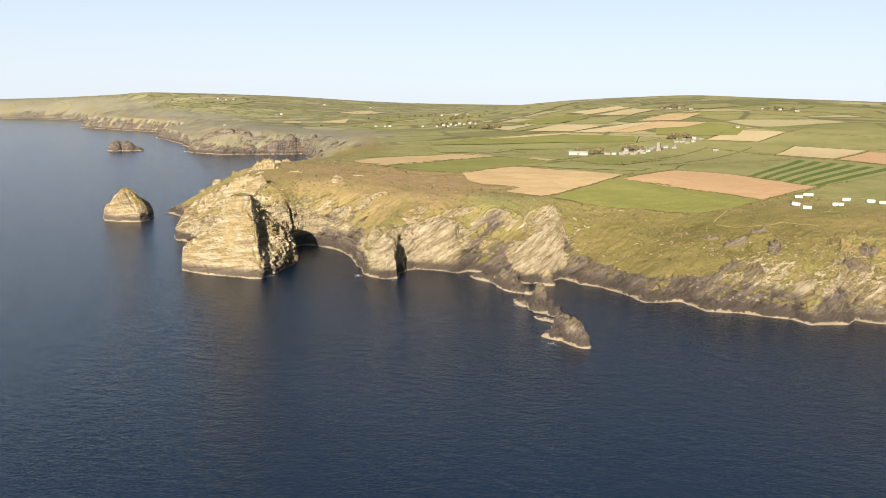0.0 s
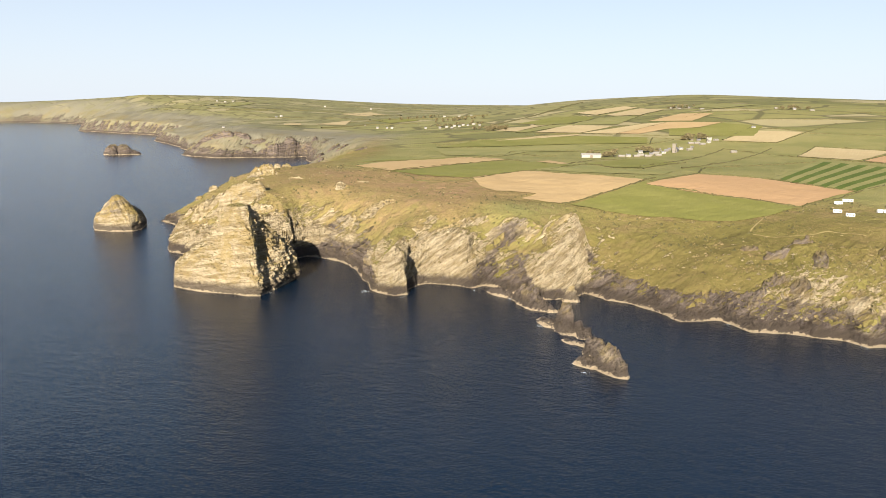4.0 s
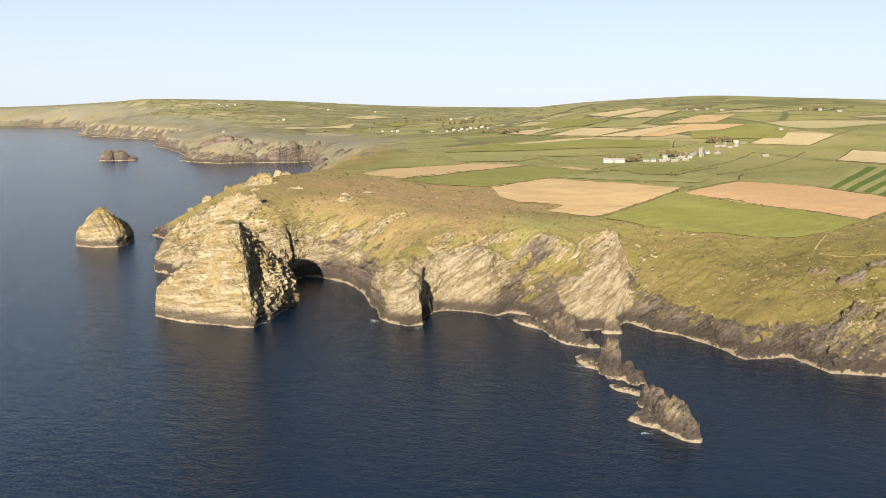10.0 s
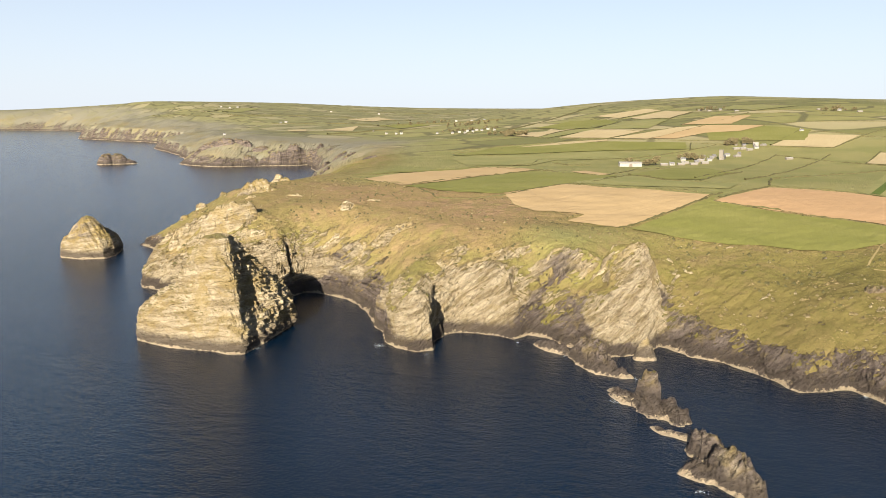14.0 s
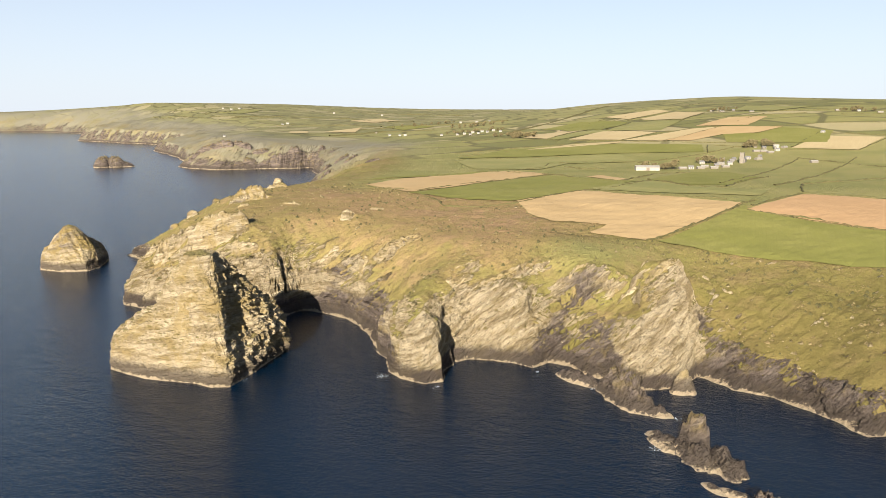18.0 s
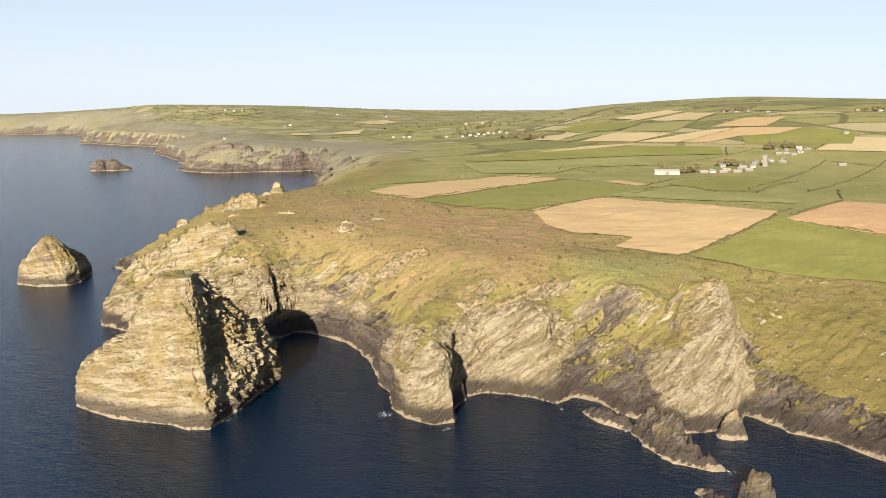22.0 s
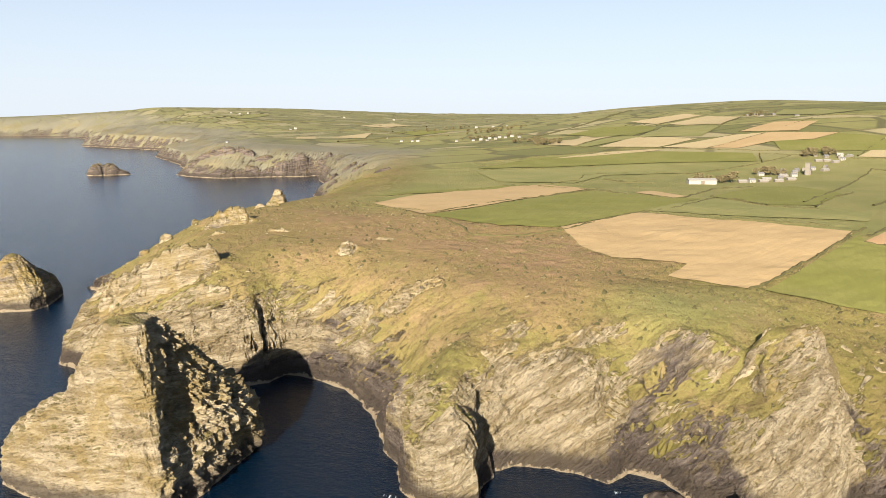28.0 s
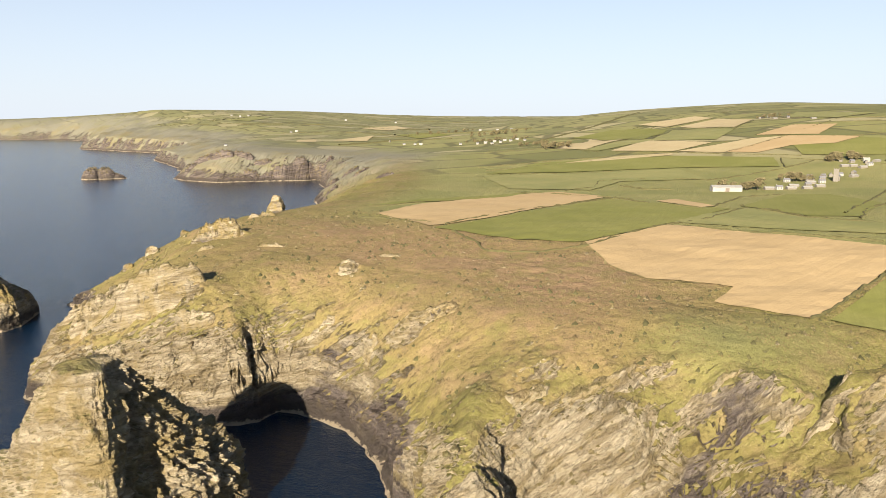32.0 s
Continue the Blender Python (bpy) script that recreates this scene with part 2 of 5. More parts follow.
def crop_material(name, low, high, fine, furrow=0.0, turn=0.0):
    """Farmland: two tones in broad drifts, a fine grain, and drill rows where there are any."""
    n = Nodes(name, 0.95, 0.1)
    p = n.place()
    base = n.blend(n.span(n.noise(p, 0.018, 4, 0.6, 0.5), 0.36, 0.64), low, high)
    base = n.blend(n.math("MULTIPLY", n.span(n.noise(p, 0.3, 5, 0.65), 0.45, 0.68), 0.4), base, fine)
    rows = n.noise(n.stretched(p, (0.6, 0.02, 0.1), (0, 0, turn)), 1.0, 2, 0.5)
    base = n.blend(n.math("MULTIPLY", n.span(rows, 0.4, 0.6), furrow), base, fine)
    n.bump(n.math("ADD", rows, n.noise(p, 0.8, 4, 0.6)), 0.35, 0.4)
    return n.done(base)


def plain_material(name, colour, other, scale, roughness=0.8, metal=0.0, bump=0.0):
    n = Nodes(name, roughness, 0.3)
    n.out.inputs["Metallic"].default_value = metal
    p = n.local()
    grain = n.noise(p, scale, 5, 0.6)
    if bump:
        n.bump(grain, 0.5, bump)
    base = n.blend(n.span(grain, 0.35, 0.65), colour, other)
    return n.done(n.blend(n.math("MULTIPLY", n.span(n.noise(p, scale * 0.15, 3), 0.45, 0.65), 0.4), base, other))


def foliage_material(name, dark, light):
    n = Nodes(name, 0.9, 0.15)
    tone = n.tree.nodes.new("ShaderNodeNewGeometry").outputs["Random Per Island"]
    p = n.place()
    base = n.blend(tone, dark, light)
    return n.done(n.blend(n.math("MULTIPLY", n.span(n.noise(p, 0.6, 4), 0.42, 0.6), 0.6), base, dark))


TAN_SOIL = crop_material("tan_ploughed_soil", (0.37, 0.262, 0.135), (0.405, 0.29, 0.153), (0.335, 0.237, 0.12), 0.3, 50)
RED_SOIL = crop_material("reddish_ploughed_soil", (0.37, 0.237, 0.125), (0.395, 0.255, 0.137), (0.335, 0.212, 0.113), 0.3, -40)
STUBBLE = crop_material("pale_stubble", (0.38, 0.30, 0.165), (0.42, 0.335, 0.19), (0.335, 0.262, 0.14), 0.3, 30)
LUSH = crop_material("lush_pasture", (0.165, 0.163, 0.045), (0.196, 0.186, 0.058), (0.145, 0.143, 0.04), 0.2, 20)
OLIVE = crop_material("olive_pasture", (0.195, 0.19, 0.072), (0.24, 0.22, 0.088), (0.168, 0.16, 0.06), 0.2, -25)
DARK_CROP = crop_material("dark_green_crop", (0.075, 0.105, 0.02), (0.095, 0.125, 0.026), (0.065, 0.09, 0.018), 0.3, 30)
PATH_EARTH = crop_material("trodden_earth", (0.27, 0.21, 0.10), (0.235, 0.19, 0.085), (0.18, 0.145, 0.06))
HEDGE_LEAF = foliage_material("hedge_leaves", (0.065, 0.060, 0.026), (0.13, 0.112, 0.046))
TREE_LEAF = foliage_material("tree_leaves", (0.105, 0.088, 0.045), (0.20, 0.16, 0.08))
TUFT_LEAF = foliage_material("grass_tufts", (0.15, 0.116, 0.046), (0.225, 0.174, 0.074))
BARK = plain_material("bark", (0.12, 0.09, 0.065), (0.07, 0.055, 0.04), 4, 0.95, bump=0.03)
WHITEWASH = plain_material("white_render", (0.36, 0.335, 0.29), (0.28, 0.26, 0.225), 1.5, 0.85)
STONE_WALL = plain_material("grey_stone_wall", (0.22, 0.195, 0.16), (0.15, 0.13, 0.105), 2.5, 0.9, bump=0.04)
SLATE_ROOF = plain_material("grey_slate_roof", (0.20, 0.19, 0.19), (0.13, 0.125, 0.125), 3, 0.6, bump=0.02)
TIN_ROOF = plain_material("pale_sheet_roof", (0.34, 0.315, 0.275), (0.26, 0.245, 0.215), 0.8, 0.5, bump=0.02)
GLASS_PANE = plain_material("dark_window_glass", (0.03, 0.035, 0.04), (0.05, 0.055, 0.06), 2, 0.08)
PAINTED = plain_material("painted_wood", (0.20, 0.16, 0.12), (0.13, 0.10, 0.08), 3, 0.7)
CARAVAN_SHELL = plain_material("white_caravan_shell", (0.82, 0.81, 0.78), (0.72, 0.71, 0.68), 0.6, 0.35)
RUBBER = plain_material("tyre_rubber", (0.02, 0.02, 0.02), (0.035, 0.033, 0.03), 6, 0.9)
FOAM = plain_material("white_foam", (0.5, 0.52, 0.52), (0.36, 0.39, 0.40), 2, 0.7)
# ---- shape of the land ----
def lattice(ix, iy, seed):
    """A repeatable value from 0 to 1 for every whole-numbered place."""
    h = (ix.astype(np.int64) * 374761393 + iy.astype(np.int64) * 668265263 + seed * 974634777) & 0xFFFFFFFF
    h = ((h ^ (h >> 13)) * 1274126177) & 0xFFFFFFFF
    return ((h ^ (h >> 16)) & 0xFFFFFF) / float(0xFFFFFF)


def value_noise(x, y, seed=0):
    ix, iy = np.floor(x), np.floor(y)
    fx, fy = x - ix, y - iy
    fx, fy = fx * fx * fx * (fx * (fx * 6 - 15) + 10), fy * fy * fy * (fy * (fy * 6 - 15) + 10)
    a, b = lattice(ix, iy, seed), lattice(ix + 1, iy, seed)
    c, d = lattice(ix, iy + 1, seed), lattice(ix + 1, iy + 1, seed)
    return (a + (b - a) * fx) * (1 - fy) + (c + (d - c) * fx) * fy


def fbm(x, y, octaves=4, seed=0):
    """Cloudy noise about 0, from -1 to 1."""
    total, size, norm = 0, 1.0, 0.0
    for n in range(octaves):
        total = total + size * (2 * value_noise(x * 2**n + 17.3 * n, y * 2**n - 9.1 * n, seed + n) - 1)
        norm, size = norm + size, size * 0.5
    return total / norm


def ridged(x, y, octaves=4, seed=0):
    """Sharp crests, from 0 to 1."""
    total, size, norm = 0, 1.0, 0.0
    for n in range(octaves):
        total = total + size * (1 - np.abs(2 * value_noise(x * 2**n + 5.7 * n, y * 2**n + 3.3 * n, seed + n) - 1))
        norm, size = norm + size, size * 0.5
    return total / norm


def blocks(x, y, z, wide, tall, seed=0):
    """Broken rock: each block, laid along the slanting beds, stands out by its own amount, -0.5 to 0.5."""
    bed = (z - 0.45 * x + 0.15 * y) / tall + 0.5 * fbm(x / (3 * wide), y / (3 * wide) + z / (4 * wide), 2, seed)
    row = np.floor(bed)
    u = (x + 0.4 * z) / wide + 0.37 * row + 0.35 * fbm(x / wide, z / wide, 2, seed + 2)
    v = (y - 0.3 * z) / wide + 0.61 * row + 0.35 * fbm(y / wide, z / wide, 2, seed + 3)
    return lattice(np.floor(u) + 131 * row, np.floor(v) - 57 * row, seed + 4) - 0.5


def ease(u):
    u = np.clip(u, 0, 1)
    return u * u * (3 - 2 * u)


# The shore of the mainland, from the east round the headland to the far north-west.
SHORE_NEAR = [(2600, -200), (900, 250), (480, 395), (330, 420), (262, 432), (245, 442), (236, 431), (214, 429), (210, 441),
              (196, 445), (179, 454), (162, 456), (153, 476), (130, 475), (118, 499), (110, 514), (95, 524), (89, 538),
              (85, 542), (76, 529), (56, 521), (43, 534), (36, 539), (31, 553), (18, 560), (12, 552), (3, 558), (-9, 563),
              (-18, 564), (-26, 558), (-31.5, 546), (-33, 529), (-40, 526), (-52, 534), (-58, 553), (-67, 583), (-73, 603), (-79, 620),
              (-94, 640)]
SHORE_HEAD = [(-112, 652), (-121, 655), (-127, 643), (-134, 639), (-165, 640), (-195, 648), (-217, 655), (-235, 667),
              (-244, 690), (-258, 745), (-272, 800), (-304, 834), (-296, 872), (-270, 930), (-240, 1010), (-222, 1100),
              (-232, 1250), (-246, 1374), (-280, 1540), (-283, 1600), (-296, 1700), (-325, 1800), (-338, 1893), (-350, 1900),
              (-368, 1876), (-460, 1838), (-526, 1804), (-606, 1848), (-640, 1900), (-668, 2050), (-760, 2240), (-925, 2520),
              (-995, 2630), (-985, 2760)]
SHORE_FAR = [(-1010, 2900), (-1155, 3070), (-1400, 3260), (-1595, 3400), (-1650, 3520), (-1620, 3750), (-1800, 4150),
             (-2250, 4620), (-2500, 4700), (-2900, 4650), (-3600, 4750), (-3600, 5600), (2600, 5600)]
SHORE = np.array(SHORE_NEAR + SHORE_HEAD + SHORE_FAR, float)

# Heights of the rolling land behind the cliffs: x, y, z.
LAND_NEAR = [(-190, 808, 57), (-225, 930, 51), (-160, 672, 51), (-94, 690, 54), (-50, 660, 51), (17, 741, 57), (82, 632, 49),
             (160, 705, 59), (5, 605, 51), (74, 562, 47), (120, 560, 40), (268, 592, 52), (285, 551, 50), (205, 575, 46),
             (400, 640, 58), (175, 1008, 62), (287, 1056, 64), (399, 1186, 78), (459, 1370, 103), (245, 1809, 87),
             (473, 1631, 122), (59, 1577, 78), (30, 850, 60), (-180, 1300, 52), (-100, 1050, 58), (-120, 1580, 66),
             (-332, 1880, 46), (-528, 1900, 62)]
LAND_FAR = [(775, 2500, 172), (1042, 2500, 166), (1300, 2460, 162), (580, 2500, 158), (420, 2650, 150), (300, 3200, 118),
            (-350, 2565, 72), (-601, 2153, 66), (-900, 2800, 70), (-1100, 3250, 100), (-1600, 3800, 135), (-1450, 4000, 128),
            (-2700, 4930, 121), (-2150, 4900, 154), (-1907, 4850, 172), (-1500, 4850, 170), (-1014, 4850, 161),
            (-480, 4850, 136), (0, 4850, 131), (500, 4850, 136), (1500, 4800, 150), (2600, 3000, 150), (1500, 1500, 118),
            (1300, 700, 78), (700, 900, 72), (-100, 3600, 90), (-700, 3600, 105)]


def smooth_surface(knots):
    """A thin sheet bent gently through the knots; returns a function of x and y."""
    k = np.array(knots, float)
    xy, n = k[:, :2] / 1000, len(k)

    def bend(a, b):
        r2 = ((a[:, None] - b[None]) ** 2).sum(-1) + 1e-12
        return 0.5 * r2 * np.log(r2)

    big = np.zeros((n + 3, n + 3))
    big[:n, :n] = bend(xy, xy) + 2e-4 * np.eye(n)
    big[:n, n], big[n, :n] = 1, 1
    big[:n, n + 1 :], big[n + 1 :, :n] = xy, xy.T
    w = np.linalg.solve(big, np.r_[k[:, 2], 0, 0, 0])

    def height(x, y):
        p = np.stack([np.ravel(x), np.ravel(y)], -1) / 1000
        out = np.concatenate([bend(q, xy) @ w[:n] + w[n] + q @ w[n + 1 :] for q in np.array_split(p, max(1, len(p) // 40000))])
        return out.reshape(np.shape(x))

    return height


inland = smooth_surface(LAND_NEAR + LAND_FAR)

# How the edge climbs, place by place: x, y, height of the bare cliff, its width, width of the slope above it, how bare that slope is.
EDGES_NEAR = [(240, 440, 20, 15, 52, 0.6), (180, 455, 20, 18, 48, 0.45), (140, 477, 13, 10, 95, 0.0), (105, 517, 11, 9, 75, 0.0),
              (72, 527, 24, 18, 26, 0.35), (45, 540, 20, 12, 30, 0.3), (22, 560, 22, 11, 19, 0.25), (-5, 565, 33, 11, 22, 0.35), (-20, 566, 30, 10, 26, 0.3),
              (-42, 534, 26, 8, 62, 0.1), (-70, 600, 14, 9, 38, 0.12), (-100, 645, 14, 6, 32, 0.15), (-120, 660, 26, 5, 24, 0.4),
              (-165, 642, 28, 10, 24, 0.3), (-138, 645, 30, 7, 24, 0.3), (90, 548, 12, 10, 45, 0.4)]
EDGES_FAR = [(-228, 664, 20, 12, 48, 0.3), (-262, 760, 12, 9, 85, 0.3), (-300, 836, 7, 9, 100, 0.1), (-230, 1050, 20, 14, 70, 0.3),
             (-262, 1480, 12, 12, 90, 0.5), (-338, 1890, 34, 12, 50, 0.8), (-480, 1830, 15, 12, 85, 0.5), (-640, 1900, 14, 13, 120, 0.4),
             (-925, 2520, 28, 16, 260, 0.15), (-1155, 3070, 42, 24, 330, 0.1), (-1595, 3400, 45, 26, 420, 0.1),
             (-1800, 4150, 40, 60, 380, 0.0), (-2700, 4680, 40, 60, 200, 0.0)]


# Ribs of rock that stand out of the slope: foot x, y, z, head x, y, z, half width, fall to each side, bow.
RIBS = [(64, 526, 9, 72, 566, 48, 7, 1.8, 0.85), (-50, 541, 16, -57, 566, 23, 4, 0.9, 1.0), (-39.5, 536, 28, -41, 546, 29, 1.0, 1.6, 1.0),
        (205, 452, 8, 214, 512, 40, 8, 1.3, 0.8), (255, 446, 8, 264, 492, 42, 8, 1.3, 0.8)]
# Rock steps across the slopes: middle x, y, half length, turn in degrees, height, reach of the step.
TERRACES = [(-177, 671, 21, 0, 11, 9), (-180, 655, 26, 3, 5, 7), (-209, 686, 13, 35, 7, 8), (42, 573, 14, -8, 11, 9), (12, 587, 12, 20, 4, 6),
            (-97, 693, 5, 10, 4, 4), (-54, 645, 7, 15, 3.5, 4), (-66, 641, 6, 15, 3, 4), (-182, 770, 15, 8, 7, 7), (-20, 592, 9, 25, 3, 4), (-84, 627, 6, 30, 3, 4)]
# Faces where the turf has gone: x, y, radius, how bare.
SCARS = [(-10, 569, 15, 1.0), (3, 570, 12, 0.9), (-3, 580, 10, 0.6), (64, 532, 14, 0.85), (74, 550, 13, 0.8), (83, 563, 10, 0.75), (64, 560, 9, 0.5), (-43, 531, 10, 1.0),
         (-178, 667, 15, 0.55), (-205, 673, 15, 0.5), (-165, 648, 14, 0.55), (32, 550, 15, 0.9), (27, 573, 10, 0.9), (44, 574, 9, 0.7), (46, 546, 9, 0.7),
         (-147, 644, 12, 0.6), (90, 556, 7, 0.9), (205, 476, 22, 0.95), (255, 466, 20, 0.95), (180, 468, 15, 0.9), (228, 456, 16, 0.9),
         (160, 474, 12, 0.8), (130, 486, 10, 0.7)]


def shore_distance(x, y):
    """Metres in from the shore, eased round its bends; below 0 at sea."""
    best, blunt, inside = np.full(np.shape(x), 1e12), 0, np.zeros(np.shape(x), bool)
    for (ax, ay), (bx, by) in zip(SHORE, np.roll(SHORE, -1, 0)):
        ex, ey = bx - ax, by - ay
        u = np.clip(((x - ax) * ex + (y - ay) * ey) / (ex * ex + ey * ey), 0, 1)
        d2 = (x - ax - u * ex) ** 2 + (y - ay - u * ey) ** 2
        best, blunt = np.minimum(best, d2), blunt + (d2 + 0.01) ** -3
        if ay != by:
            inside ^= ((ay > y) != (by > y)) & (x < ax + (y - ay) * ex / ey)
    return np.where(inside, np.minimum(1.12 * blunt ** (-1 / 6), np.sqrt(best)), -np.sqrt(best))


def land_height(x, y, rough=1.0):
    """Height of the ground, metres from the shore, and how bare it is; rough: 0 leaves out the bumps."""
    far = np.clip((y - 1100) / 1500, 0, 1)
    wx = x + rough * (3.2 * fbm(x / 17, y / 17, 3, 11) + far * 25 * fbm(x / 120, y / 120, 3, 61))
    wy = y + rough * (3.2 * fbm(x / 17, y / 17, 3, 21) + far * 25 * fbm(x / 120, y / 120, 3, 71))
    d = shore_distance(wx, wy)
    top = inland(x, y)
    foot, wide, slope, stony, total = 0, 0, 0, 0, 0
    for ex, ey, c, w1, w2, r in EDGES_NEAR + EDGES_FAR:
        w = 1 / ((x - ex) ** 2 + (y - ey) ** 2 + 150) ** 1.5
        foot, wide, slope, stony, total = foot + w * c, wide + w * w1, slope + w * w2, stony + w * r, total + w
    foot, wide, slope, stony = foot / total, wide / total, slope / total, stony / total
    foot, slope = foot * (1 + 0.25 * fbm(x / 31, y / 31, 2, 31)), slope * (1 + 0.25 * fbm(x / 43, y / 43, 2, 41))
    foot = np.minimum(foot, 0.85 * top)
    low = np.clip(d / wide, 0, 1)
    upper = np.clip((d - wide) / (1.5 * slope), 0, 1)
    z = foot * (0.75 * low + 0.25 * low**2) + (top - foot) * (1 - (1 - np.clip(upper, 0, 1)) ** 2.2)
    bare = np.maximum(1 - ease((d - wide) / 7), stony * (1 - ease((upper - 0.4) / 0.3))) * (d > -2)
    for ax, ay, az, bx, by, bz, half, fall, bow in RIBS:
        u = np.clip(((x - ax) * (bx - ax) + (y - ay) * (by - ay)) / ((bx - ax) ** 2 + (by - ay) ** 2), 0, 1)
        q = np.hypot(x - ax - u * (bx - ax), y - ay - u * (by - ay)) + rough * 2.5 * fbm(x / 9, y / 9, 2, 121)
        rib = az + (bz - az) * u**bow - fall * np.maximum(q - half, 0)
        z = np.where(d > 0, np.maximum(z, np.minimum(rib, 6 * d)), z)
    for tx, ty, half, turn, high, deep in TERRACES:
        c, sn = math.cos(radians(turn)), math.sin(radians(turn))
        u = ((x - tx) * c + (y - ty) * sn) / half
        v = -(x - tx) * sn + (y - ty) * c + rough * (2.2 * fbm(x / 9, y / 9, 3, 171) + 1.2 * fbm(x / 3, y / 3, 2, 173))
        there = np.exp(-(u**4)) * (d > 2)
        z = z + high * there * (ease(v / 2.2 + 0.5) - 0.5) * np.exp(-((v / deep) ** 2))
        bare = np.maximum(bare, 0.95 * there * np.exp(-(((v + 0.5) / 2.8) ** 2)))
    for sx, sy, r, much in SCARS:
        bare = np.maximum(bare, much * (d > 0) * np.exp(-(((x - sx) ** 2 + (y - sy) ** 2) / r**2) ** 1.5))
    if rough:
        # The great slab keeps its even face.
        grip = rough * np.clip(d / 3, 0, 1) * (1 - 0.7 * np.exp(-((x + 8) ** 2 + (y - 569) ** 2) / 17**2))
        # Beds dip to the west: ledges run slantwise up the faces.
        along, across = 0.8 * x + 0.6 * z, 0.8 * z - 0.6 * x + 0.25 * y
        crag = ridged(along / 38, across / 9, 4, 51) - 0.55
        z = z + grip * bare * (2.0 * crag + 1.3 * fbm(x / 16, y / 16, 2, 53) + 1.1 * fbm(x / 3.4, y / 3.4, 3, 81)
                                + 1.5 * (ridged(along / 11, across / 2.6, 3, 57) - 0.5)
                                + 1.3 * (ridged(x / 8, y / 11, 3, 59) - 0.5))
        z = z + grip * bare * (0.8 * blocks(x, y, z, 5.5, 3.2, 61) + 0.6 * blocks(x, y, z, 2.2, 1.5, 67))
        gully = np.clip(1 - np.abs((d - wide) / slope - 0.5) * 1.6, 0, 1)
        z = z + grip * gully * (2.6 * fbm(x / 30, y / 55, 3, 87) + 1.6 * (ridged(x / 12, y / 20, 3, 88) - 0.5))
        z = z + rough * np.clip(d / 12, 0, 1) * (1.0 * fbm(x / 26, y / 26, 3, 91) + 0.4 * fbm(x / 5, y / 5, 2, 95)) * np.clip(1.3 - d / 220, 0.12, 1)
        step = (0.8 * z - 0.6 * x + 0.2 * y) / 4.2 + 0.5 * fbm(x / 9, y / 9, 2, 99)
        z = z + grip * bare * 1.9 * (step - np.floor(step) - 0.5)
    # A slot cut through the cliff by the headland, and a crack behind the pointed buttress.
    for ax, ay, bx, by, half, steep in ((-125.5, 639, -133, 658, 0.4, 8.0), (-34, 540, -37, 556, -2.2, 9.0), (7, 556, 14, 584, 0.1, 8.0)):
        u = np.clip(((x - ax) * (bx - ax) + (y - ay) * (by - ay)) / ((bx - ax) ** 2 + (by - ay) ** 2), 0, 1)
        q = np.hypot(x - ax - u * (bx - ax), y - ay - u * (by - ay)) + rough * 1.2 * fbm(x / 6, y / 6, 2, 111)
        z = np.where(q < 12, np.minimum(z, (2 if ax < 0 else 5) + (26 if ax < -100 else 30) * (u**2 if ax < 0 else u) + steep * np.maximum(q - half, 0)), z)
    return np.where(d > 0, np.maximum(z, 0.1 + 0.05 * d), np.maximum(-14, 1.0 * d)), d, bare
# ---- ground and sea ----
def solid(name, verts, faces, material, parent=None, smooth=False, label=""):
    """One mesh object out of plain arrays."""
    mesh = bpy.data.meshes.new(name)
    mesh.from_pydata(verts, [], faces)
    mesh.materials.append(material)
    if smooth:
        mesh.shade_smooth()
    ob = new(name, mesh)
    ob.parent = parent
    return tagged(ob, label)


def lines(low, fine_low, fine_high, high, step, growth):
    """Grid lines: even between fine_low and fine_high, ever wider outside."""
    out = list(np.arange(fine_low, fine_high, step))
    gap, at = step, fine_high
    while at < high:
        out.append(at)
        gap *= 1 + growth
        at += gap
    gap, at = step, fine_low - step
    while at > low:
        out.insert(0, at)
        gap *= 1 + growth
        at -= gap
    return np.array(out)


def grid_faces(ny, nx, keep):
    """Quads of a grid whose corners are kept, with unused corners dropped: faces and the kept corners' numbers."""
    a = (np.arange(ny - 1)[:, None] * nx + np.arange(nx - 1)[None]).ravel()
    quads = np.stack([a, a + 1, a + nx + 1, a + nx], 1)
    quads = quads[keep.ravel()[quads].any(1)]
    used = np.unique(quads)
    number = np.full(ny * nx, -1)
    number[used] = np.arange(len(used))
    return number[quads], used


def fast_mesh(name, co, quads, material, smooth=True):
    mesh = bpy.data.meshes.new(name)
    mesh.vertices.add(len(co))
    mesh.vertices.foreach_set("co", np.ascontiguousarray(co, np.float32).ravel())
    mesh.loops.add(quads.size)
    mesh.loops.foreach_set("vertex_index", quads.astype(np.int32).ravel())
    mesh.polygons.add(len(quads))
    mesh.polygons.foreach_set("loop_start", np.arange(0, quads.size, quads.shape[1], dtype=np.int32))
    mesh.materials.append(material)
    mesh.update(calc_edges=True)
    if smooth:
        mesh.shade_smooth()
    return mesh


def store(mesh, name, values):
    mesh.attributes.new(name, "FLOAT", "POINT").data.foreach_set("value", np.ascontiguousarray(values, np.float32))


def near_to(x, y, cx, cy, r):
    return np.exp(-((x - cx) ** 2 + (y - cy) ** 2) / r**2)


